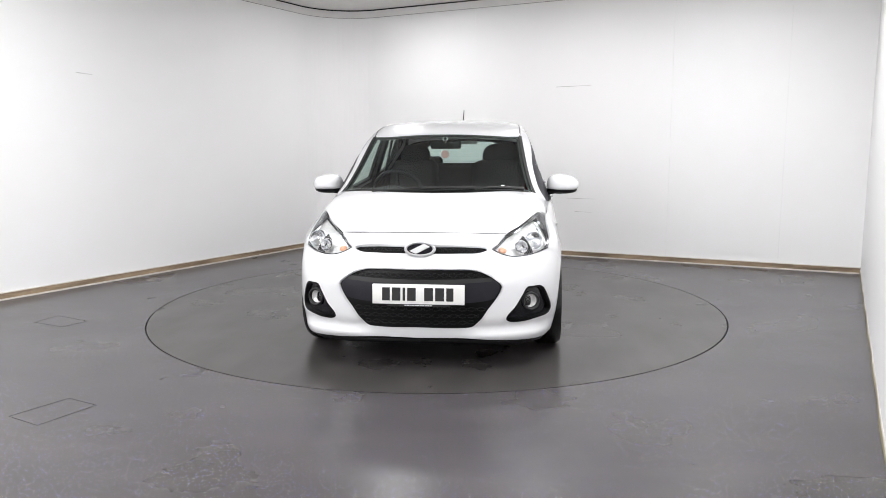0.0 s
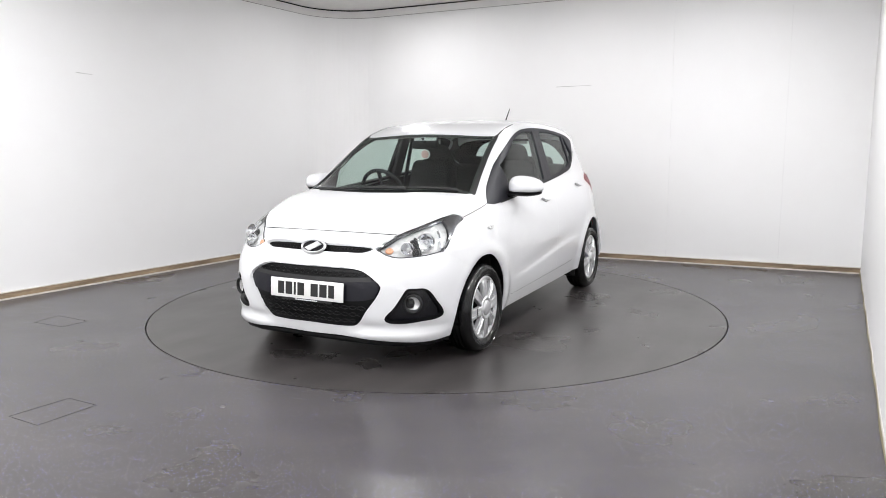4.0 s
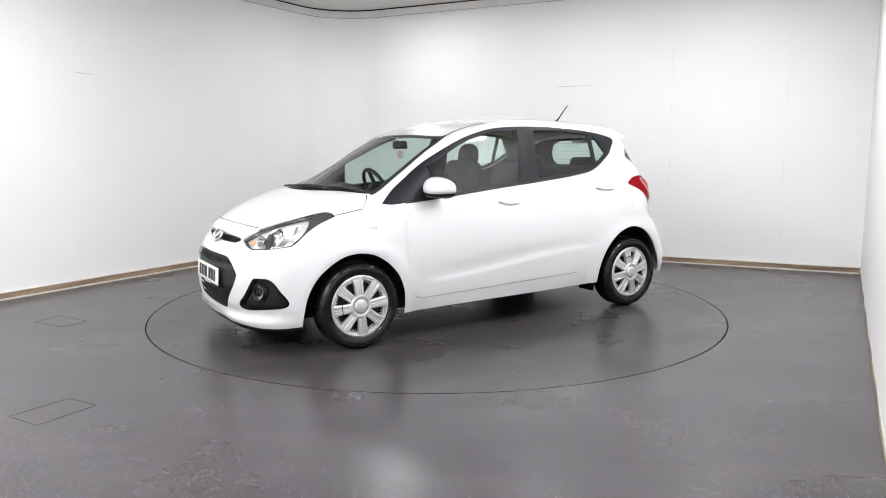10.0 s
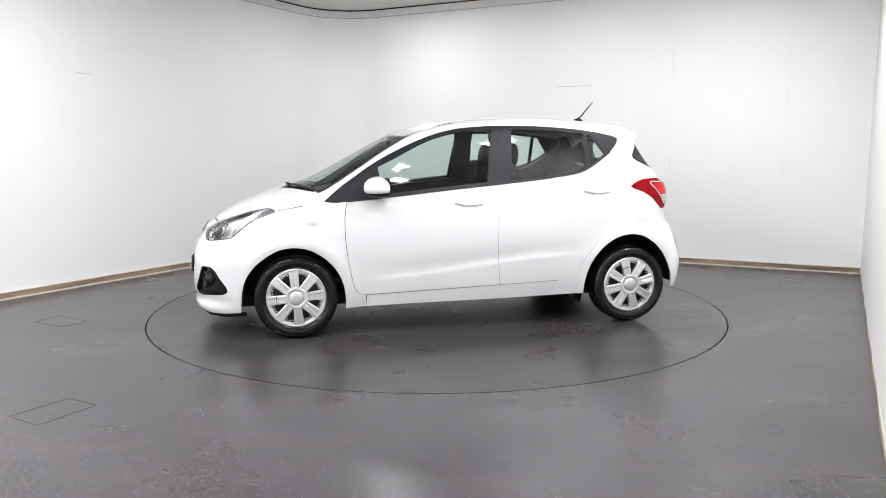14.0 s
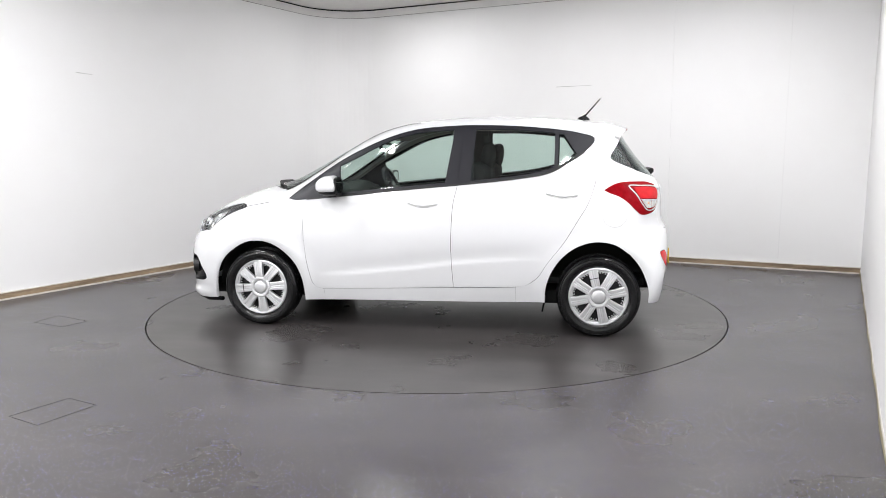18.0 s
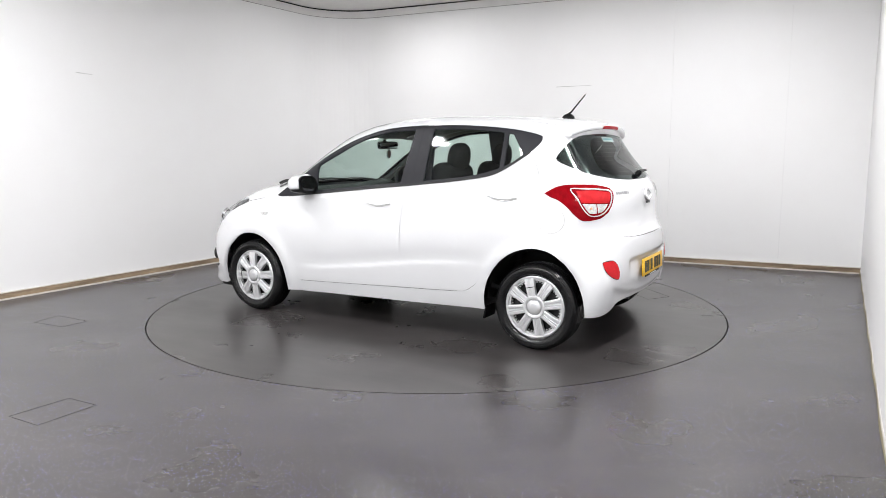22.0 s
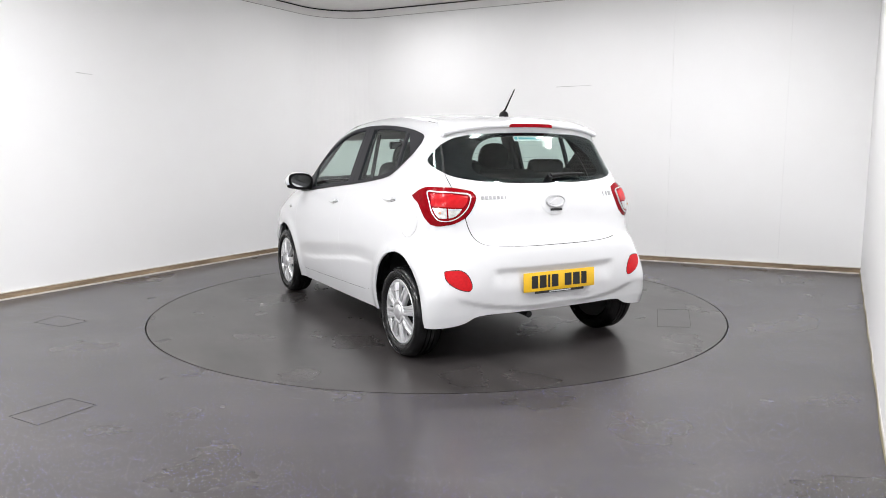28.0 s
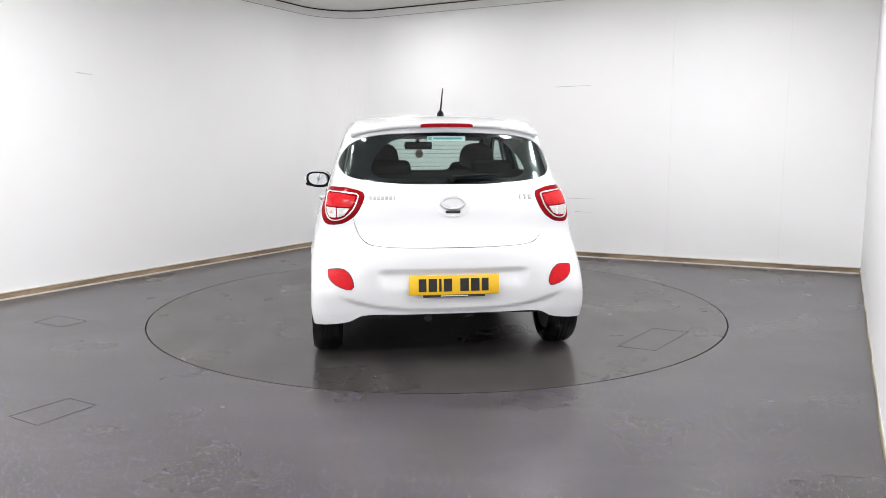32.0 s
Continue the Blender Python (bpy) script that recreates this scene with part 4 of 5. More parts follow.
def plate(parent, at, normal, material, marks):
    """A number plate: a rounded sheet, its characters as plain bars, the maker's strip under it."""
    m = frame_at(at, normal)
    ob = part("number_plate", block(bmesh.new(), (0.522, 0.113, 0.006), m.translation[:], m.to_3x3().to_4x4(), 0.003), material, parent, "number plate with dark bars" if material is M["plate_w"] else "yellow number plate with dark bars", smooth=40)
    x = -0.205
    for w in marks:
        if w:
            part("plate_mark", block(bmesh.new(), (w, 0.074, 0.002), (m @ Vector((x + w / 2, 0, 0.0035)))[:], m.to_3x3().to_4x4()), M["ink"], ob)
            x += w + 0.0125
        else:
            x += 0.035
    part("plate_strip", block(bmesh.new(), (0.36, 0.016, 0.005), (m @ Vector((0.0, -0.063, -0.002)))[:], m.to_3x3().to_4x4(), 0.002), M["ink"], ob)
    for i in range(11):
        part("strip_mark", block(bmesh.new(), (0.011, 0.006, 0.001), (m @ Vector((-0.072 + 0.0145 * i, -0.063, 0.001)))[:], m.to_3x3().to_4x4()), M["white"], ob)
    return ob


MARKS = (0.044, 0.048, 0.014, 0.048, 0, 0.050, 0.050, 0.040)
plate(car, Vector((1.929, 0.0, 0.452)), (1, 0, 0.06), M["plate_w"], MARKS)


def badge(parent, at, normal, w, h, back):
    """A chrome oval ring with a slanted band, as a plain emblem."""
    m = frame_at(at, normal)
    bm = bmesh.new()
    n = 40
    prof = [(0.0, 0.0), (0.35, 0.9), (0.7, 0.9), (1.0, 0.0)]
    rings = []
    for i in range(n):
        a = 2 * math.pi * i / n
        r = []
        for p, hgt in prof:
            kx, ky = w / 2 - 0.019 * p, h / 2 - 0.016 * p
            r.append(bm.verts.new(m @ Vector((kx * math.cos(a), ky * math.sin(a), 0.010 * hgt + 0.002))))
        rings.append(r)
    for i in range(n):
        for q in range(3):
            bm.faces.new((rings[i][q], rings[(i + 1) % n][q], rings[(i + 1) % n][q + 1], rings[i][q + 1]))
    ob = part("badge", bm, M["alloy"], parent, "chrome oval badge", smooth=50)
    part("badge_back", prism(bmesh.new(), [((w / 2 - 0.010) * math.cos(a), (h / 2 - 0.009) * math.sin(a)) for a in (2 * math.pi * i / 32 for i in range(32))], 0.004, m), back, ob)
    k2, k3 = w / 0.155, h / 0.085
    part("badge_bar", prism(bmesh.new(), [(x * k2, y * k3) for x, y in ((-0.050, -0.012), (-0.018, -0.028), (0.050, 0.012), (0.018, 0.028))], 0.010, m, 0.002), M["alloy"], ob)
    return ob


at, n = skin("front", 0.0, 0.694, 0.004)
badge(car, at, n, 0.182, 0.094, M["gloss"])

for s in (1, -1):
    # headlamp: a silvery bowl behind a clear lens, a dark bezel along its top and back
    hl = loop_of([HEADLAMP_LOW, HEADLAMP_BACK, HEADLAMP_TOP, HEADLAMP_IN])
    lamp = panel("headlamp", "front", None, M["clearlamp"], car, loop=hl, offset=-0.035, depth=0.0, gap=-0.004, spacing=0.03, side=s, label="clear headlamp with a silvery reflector")
    panel("lens", "front", None, M["lens"], lamp, loop=hl, offset=0.001, depth=0.004, gap=0.0025, spacing=0.03, side=s, label="clear lamp lens")
    inner = tidy(np.concatenate([spline(q, 0.02) for q in ([(0.428, 0.697), (0.465, 0.674), (0.512, 0.660), (0.60, 0.662), (0.68, 0.671), (0.755, 0.686)], [(0.755, 0.686), (0.79, 0.720), (0.828, 0.768), (0.846, 0.815), (0.846, 0.848)], [(0.846, 0.848), (0.76, 0.833), (0.66, 0.806), (0.54, 0.767)], [(0.54, 0.767), (0.47, 0.724), (0.428, 0.697)])]))
    panel("bezel", "front", None, M["bezel"], lamp, loop=hl, holes=[inner], offset=-0.008, depth=0.022, gap=0.003, spacing=0.02, side=s, label="dark lamp bezel")
    for u, z, r, tilt in ((0.69, 0.742, 0.052, 0), (0.585, 0.712, 0.036, 0)):
        at, n = skin("front", u, z, -0.034)
        n = (n + Vector((1.2, 0, 0))).normalized()
        m = frame_at(at, n)
        m = m if s > 0 else flip(m)
        bm = lathe(bmesh.new(), [(0.010, 0.0), (r * 0.5, 0.006), (r * 0.85, 0.020), (r, 0.034), (r * 1.06, 0.034), (r * 0.9, 0.018)], 28, m)
        bowl = part("reflector", bm, M["chrome"], lamp, "chrome lamp bowl", smooth=40)
        bm = bmesh.new()
        bmesh.ops.create_uvsphere(bm, u_segments=14, v_segments=8, radius=r * 0.22, matrix=m @ Matrix.Translation((0, 0, 0.018)))
        part("bulb", bm, M["chrome"] if r > 0.05 else M["clearlamp"], bowl, smooth=60)
    at, n = skin("front", 0.480, 0.697, -0.032)
    bm = bmesh.new()
    bmesh.ops.create_uvsphere(bm, u_segments=16, v_segments=10, radius=0.021, matrix=(frame_at(at, n) if s > 0 else flip(frame_at(at, n))) @ Matrix.Diagonal((1.15, 0.95, 0.4, 1)))
    part("indicator_bulb", bm, M["amber"], lamp, "orange indicator bulb", smooth=60)
    for u0, z0, u1, z1 in ((0.635, 0.672, 0.630, 0.765), (0.760, 0.70, 0.775, 0.80)):
        q = [tuple(skin("front", u0 + (u1 - u0) * i / 6, z0 + (z1 - z0) * i / 6, -0.018)[0] * 1) for i in range(7)]
        q = [(x, y * s, z) for x, y, z in q]
        part("lamp_rib", tube(bmesh.new(), q, 0.007, 8), M["hubdark"] if u0 < 0.7 else M["chrome"], lamp, smooth=60)
    panel("lamp_divider", "front", [[(0.648, 0.668), (0.602, 0.664)], [(0.602, 0.664), (0.596, 0.72), (0.600, 0.752)], [(0.600, 0.752), (0.640, 0.765)], [(0.640, 0.765), (0.648, 0.668)]], M["hubdark"], lamp, side=s, offset=-0.016, depth=0.018, gap=0.001, spacing=0.02, label="dark divider between the lamp chambers")
    # fog lamp in its black pocket
    pocket = panel("fog_pocket", "front", None, M["gloss"], car, loop=fog_loop, offset=-0.026, depth=0, gap=-0.006, spacing=0.025, side=s, label="black fog lamp pocket in the bumper")
    lip = shrink(fog_loop, 0.012)
    panel("pocket_lip", "front", None, M["black"], pocket, loop=fog_loop, holes=[lip], offset=-0.004, depth=0.022, gap=0.0005, spacing=0.015, side=s)
    at, n = skin("front", 0.590, 0.398, -0.030)
    n = (n + Vector((0.9, 0, 0))).normalized()
    m = frame_at(at, n) if s > 0 else flip(frame_at(at, n))
    fog = part("fog_lamp", lathe(bmesh.new(), [(0.052, -0.01), (0.052, 0.026), (0.047, 0.030), (0.042, 0.026), (0.040, 0.004), (0.0, -0.006)], 32, m), M["hubdark"], pocket, "round fog lamp", smooth=40)
    part("fog_lens", lathe(bmesh.new(), [(0.041, 0.016), (0.030, 0.023), (0.016, 0.026), (0.0, 0.027)], 28, m), M["lens"], fog, smooth=60)
    part("fog_reflector", lathe(bmesh.new(), [(0.038, 0.012), (0.026, 0.004), (0.0, 0.000)], 28, m), M["foglens"], fog, smooth=60)
    # black lip under the bumper's corner
    part("bumper_skirt", tube(bmesh.new(), [(x, y * s, z) for x, y, z in ((1.53, 0.72, 0.165), (1.66, 0.68, 0.160), (1.77, 0.57, 0.160), (1.83, 0.42, 0.165), (1.86, 0.2, 0.172), (1.865, 0.0, 0.174))], [0.016, 0.018, 0.020, 0.020, 0.02, 0.02], 8), M["black"], bumper, "black lip under the bumper", smooth=60)

# wipers on the windscreen
for pts in (((1.235, -0.40), (1.238, -0.05), (1.212, 0.27)), ((1.228, 0.10), (1.165, 0.38), (1.085, 0.575))):
    q = on_body("top", spline(pts, 0.03))
    nn = gradient(q)
    wiper = part("windscreen_wiper", tube(bmesh.new(), (q + nn * 0.007).tolist(), 0.0060, 6), M["seal"], car, "black windscreen wiper", smooth=60)
    part("wiper_arm", tube(bmesh.new(), (q + nn * 0.012 + (0.012, 0, 0))[len(q) // 2:].tolist(), np.linspace(0.006, 0.012, len(q) - len(q) // 2).tolist(), 6), M["seal"], wiper, smooth=60)

# ---- rear ----
gate = panel("tailgate", "rear", [GLASS_LOW, GATE_UP, LAMP_IN[::-1], GATE_LOW, (np.array(GATE_LOW) * mirror2)[::-1], np.array(LAMP_IN) * mirror2, (np.array(GATE_UP) * mirror2)[::-1], (np.array(GLASS_LOW) * mirror2)[::-1]], M["paint"], car, gap=0.0034)
top_edge = [(0.862, 1.405), (0.60, 1.395), (0.30, 1.392), (0.0, 1.392)]
panel("upper_frame", "rear", [GLASS_TOP[::-1], GATE_TOP_SIDE[::-1], top_edge, (np.array(top_edge) * mirror2)[::-1], np.array(GATE_TOP_SIDE) * mirror2, np.array(GLASS_TOP) * mirror2], M["paint"], gate, gap=0.001, spacing=0.03)
for s in (1, -1):
    ribbon("gate_joint", "rear", GATE_LOW, gate, side=s)
g_loop = [GLASS_LOW, GLASS_TIP, GLASS_TOP, (np.array(GLASS_TOP) * mirror2)[::-1], (np.array(GLASS_TIP) * mirror2)[::-1], (np.array(GLASS_LOW) * mirror2)[::-1]]
g_outer = loop_of(g_loop)
rear_glass = panel("rear_window", "rear", None, M["privacy"], gate, loop=g_outer, offset=-0.004, depth=0, gap=0.002, spacing=0.05, label="wrap-round rear window glass")
clear = ring([(0.0, 1.090), (0.33, 1.092), (0.47, 1.105), (0.540, 1.145), (0.556, 1.22), (0.530, 1.288), (0.45, 1.326), (0.27, 1.337)] + [(0.0, 1.341), (-0.27, 1.337), (-0.45, 1.326), (-0.530, 1.288), (-0.556, 1.22), (-0.540, 1.145), (-0.47, 1.105), (-0.33, 1.092)])
panel("window_border", "rear", None, M["gloss"], rear_glass, loop=g_outer, holes=[clear], offset=-0.007, depth=0.004, gap=0.0005, spacing=0.03, label="black printed border of the rear window")
for i in range(9):
    z = 1.115 + i * 0.0245
    q = on_body("rear", [(u, z) for u in np.linspace(-0.585, 0.585, 25)])
    nn = gradient(q)
    part("heater_wire", tube(bmesh.new(), (q - nn * 0.009).tolist(), 0.0008, 4), M["hubdark"], rear_glass)
# spoiler over the rear window
def spoiler_tip(y):
    return Vector((-1.398 + 0.17 * y * y + 0.45 * y**6, y, 1.414 - 0.085 * y * y - 0.26 * y**4))


def spoiler_mesh():
    """A wing that leaves the roof, ends in a rounded lip and turns back under it; its ends run down to the rear wings."""
    bm, rows = bmesh.new(), []
    for y in np.linspace(-0.572, 0.572, 49):
        root = skin("top", -1.215 + 0.04 * (y / 0.6)**2, y * 0.925, 0.002)[0]
        root.y = y * 0.95
        tip = spoiler_tip(y)
        sect = [root + Vector((0, 0, -0.012)), root]
        for k in (0.3, 0.6, 0.85):
            sect.append(root.lerp(tip, k) + Vector((0, 0, 0.007 * math.sin(math.pi * k))))
        sect += [tip + Vector((0.004, 0, 0.0015)), tip, tip + Vector((-0.002, 0, -0.008)), tip + Vector((0.003, 0, -0.021)), tip + Vector((0.012, 0, -0.026)), tip + Vector((0.060, 0, -0.020))]
        rows.append([bm.verts.new(p) for p in sect])
    for p, q in zip(rows, rows[1:]):
        for k in range(len(p)):
            j = (k + 1) % len(p)
            bm.faces.new((p[k], q[k], q[j], p[j]))
    bm.faces.new(rows[0][::-1]), bm.faces.new(rows[-1])
    return bm


spoiler = part("spoiler", spoiler_mesh(), M["paint"], car, "white roof spoiler over the rear window", smooth=50)
bm, rows4 = bmesh.new(), []
for y in np.linspace(-0.158, 0.158, 17):
    tip = spoiler_tip(y)
    near_end = max(0.0, (abs(y) - 0.140) / 0.018) * 0.006
    rows4.append([bm.verts.new(tip + Vector(d)) for d in ((0.02, 0, -0.003 - near_end), (-0.005, 0, -0.003 - near_end), (-0.006, 0, -0.012), (-0.003, 0, -0.024), (0.02, 0, -0.025))])
for p, q in zip(rows4, rows4[1:]):
    for k in range(4):
        bm.faces.new((p[k], q[k], q[k + 1], p[k + 1]))
bm.faces.new(rows4[0][::-1]), bm.faces.new(rows4[-1])
part("brake_light", bm, M["red"], spoiler, "dark red high brake light", smooth=30)
# sticker in the rear window
at, n = skin("rear", 0.0, 1.328, -0.011)
m = frame_at(at, n)
stick = part("window_sticker", prism(bmesh.new(), [(-0.115, -0.020), (0.115, -0.020), (0.115, 0.016), (-0.115, 0.016)], 0.001, m), M["white"], gate, "pale sticker with teal print in the rear window")
part("sticker_mark", prism(bmesh.new(), [(-0.098 + 0.012 * math.cos(a), 0.0 + 0.012 * math.sin(a)) for a in (2 * math.pi * i / 16 for i in range(16))], 0.001, m @ pose(0, 0, 0.0012)), M["teal"], stick)
part("sticker_mark", prism(bmesh.new(), [(-0.078, -0.008), (0.095, -0.008), (0.095, 0.007), (-0.078, 0.007)], 0.001, m @ pose(0, 0, 0.0012)), M["teal"], stick)
# rear wiper
q = on_body("rear", [(u, z) for u, z in ((0.0, 1.083), (-0.08, 1.090), (-0.16, 1.094), (-0.24, 1.096), (-0.31, 1.093))])
nn = gradient(q)
w = part("rear_wiper", tube(bmesh.new(), (q + nn * 0.020).tolist(), [0.018, 0.014, 0.011, 0.009, 0.006], 8), M["black"], gate, "black rear wiper", smooth=60)
part("wiper_hub", lathe(bmesh.new(), [(0.0, 0.03), (0.018, 0.028), (0.022, 0.0)], 16, frame_at(Vector(q[0]), Vector(nn[0]))), M["black"], w, smooth=50)
at, n = skin("rear", 0.0, 0.952, 0.003)
badge(gate, at, n, 0.150, 0.082, M["paint"])
part("badge_dish", lathe(bmesh.new(), [(0.0, 0.002), (0.085, 0.002), (0.094, 0.0)], 32, frame_at(at, n) @ pose(0, -0.012, -0.004) @ Matrix.Diagonal((1.12, 0.72, 1, 1))), M["paint"], gate, "shallow dish round the badge", smooth=60)
part("gate_grip", block(bmesh.new(), (0.085, 0.014, 0.006), (frame_at(at, n) @ Vector((0, -0.050, 0.003)))[:], frame_at(at, n).to_3x3().to_4x4(), 0.004), M["hubdark"], gate, "dark tailgate grip under the badge", smooth=40)
for u0, step, ws, h in ((0.472, -0.0215, (0.016, 0.016, 0.016, 0.016, 0.016, 0.016, 0.006), 0.020), (-0.410, -0.030, (0.008, 0.012, 0.024), 0.030)):
    for i, wd in enumerate(ws):
        at, n = skin("rear", u0 + step * i, 0.982, 0.001)
        m = frame_at(at, n)
        part("tailgate_mark", block(bmesh.new(), (wd, h, 0.005), m.translation[:], m.to_3x3().to_4x4(), 0.002), M["mark"], gate)

arch_back = turned("side", ARCH_R[j:], "rear")
rear_bottom = [tuple(arch_back[-1]), (0.62, 0.250), (0.545, 0.268), (0.505, 0.296), (0.464, 0.305), (0.3, 0.307), (0.0, 0.308)]
half_rear = [GATE_LOW[::-1], LAMP_FOOT[::-1], seam_r, arch_back, rear_bottom]
REFLECT = [(0.630, 0.574), (0.600, 0.580), (0.559, 0.578), (0.530, 0.550), (0.512, 0.478), (0.521, 0.462), (0.584, 0.487), (0.620, 0.530)]
r_loop = ring(REFLECT, 0.012)
rear_bumper = panel("rear_bumper", "rear", half_rear + [(np.array(q) * mirror2)[::-1] for q in half_rear[::-1]], M["paint"], car, gap=0.0015, spacing=0.018, depth=0.02)
plate(car, Vector((-1.712, 0.0, 0.487)), (-1, 0, 0.04), M["plate_y"], MARKS)
for s in (1, -1):
    light = panel("tail_light", "rear", [LAMP_TOP, LAMP_LOW, LAMP_FOOT, LAMP_IN], M["red"], car, side=s, offset=0.003, depth=0.02, gap=0.001, spacing=0.02, bulge=0.008, label="deep red tail light wrapping the corner")
    rim = ring([(0.772, 1.010), (0.70, 1.012), (0.60, 1.006), (0.536, 0.993), (0.536, 0.950), (0.560, 0.900), (0.615, 0.855), (0.680, 0.852), (0.715, 0.890), (0.742, 0.950)], 0.012)
    panel("lamp_rim", "rear", None, M["lamprim"], light, loop=rim, holes=[shrink(rim, 0.0048)], side=s, offset=0.0150, depth=0.008, gap=0, spacing=0.02, label="silver rim inside the tail light")
    panel("brake_lens", "rear", [[(0.745, 0.998), (0.66, 1.000), (0.548, 0.985)], [(0.548, 0.985), (0.550, 0.955), (0.568, 0.926)], [(0.568, 0.926), (0.722, 0.930)], [(0.722, 0.930), (0.745, 0.998)]], M["brightred"], light, side=s, offset=0.0150, depth=0.008, gap=0.001, spacing=0.02, label="bright red lens block")
    panel("reverse_lens", "rear", [[(0.640, 0.922), (0.572, 0.920)], [(0.572, 0.920), (0.60, 0.880), (0.635, 0.867)], [(0.635, 0.867), (0.640, 0.922)]], M["lampglass"], light, side=s, offset=0.0150, depth=0.008, gap=0.001, spacing=0.02, label="clear reversing lens")
    panel("indicator_lens", "rear", [[(0.718, 0.924), (0.645, 0.922)], [(0.645, 0.922), (0.642, 0.867)], [(0.642, 0.867), (0.680, 0.866), (0.700, 0.890), (0.718, 0.924)]], M["lampglass"], light, side=s, offset=0.0150, depth=0.008, gap=0.001, spacing=0.02, label="clear indicator lens")
    at, n = skin("rear", 0.675, 0.897, 0.0195)
    bm = bmesh.new()
    bmesh.ops.create_uvsphere(bm, u_segments=12, v_segments=8, radius=0.008, matrix=(frame_at(at, n) if s > 0 else flip(frame_at(at, n))) @ Matrix.Diagonal((1, 1, 0.3, 1)))
    part("bulb", bm, M["amber"], light, smooth=60)
    panel("rear_reflector", "rear", None, M["reflector"], car, loop=r_loop, side=s, offset=0.003, depth=0.01, gap=0.002, spacing=0.02, label="red reflector in the bumper")
    ribbon("reflector_edge", "rear", [*[tuple(q) for q in REFLECT], REFLECT[0]], rear_bumper, width=0.003, sink=-0.001, side=s)

# antenna
at, n = skin("top", -1.088, 0.0, -0.003)
ant = part("antenna", tube(bmesh.new(), [at + Vector((0.03, 0, 0.012)), at + Vector((-0.02, 0, 0.045)), at + Vector((-0.122, 0, 0.163))], [0.010, 0.006, 0.0035], 8), M["black"], car, "black roof antenna leaning back", smooth=60)
bm = bmesh.new()
bmesh.ops.create_uvsphere(bm, u_segments=16, v_segments=8, radius=1, matrix=Matrix.Translation(at + Vector((0, 0, 0.002))) @ Matrix.Diagonal((0.048, 0.022, 0.034, 1)))
part("antenna_base", bm, M["black"], ant, smooth=60)

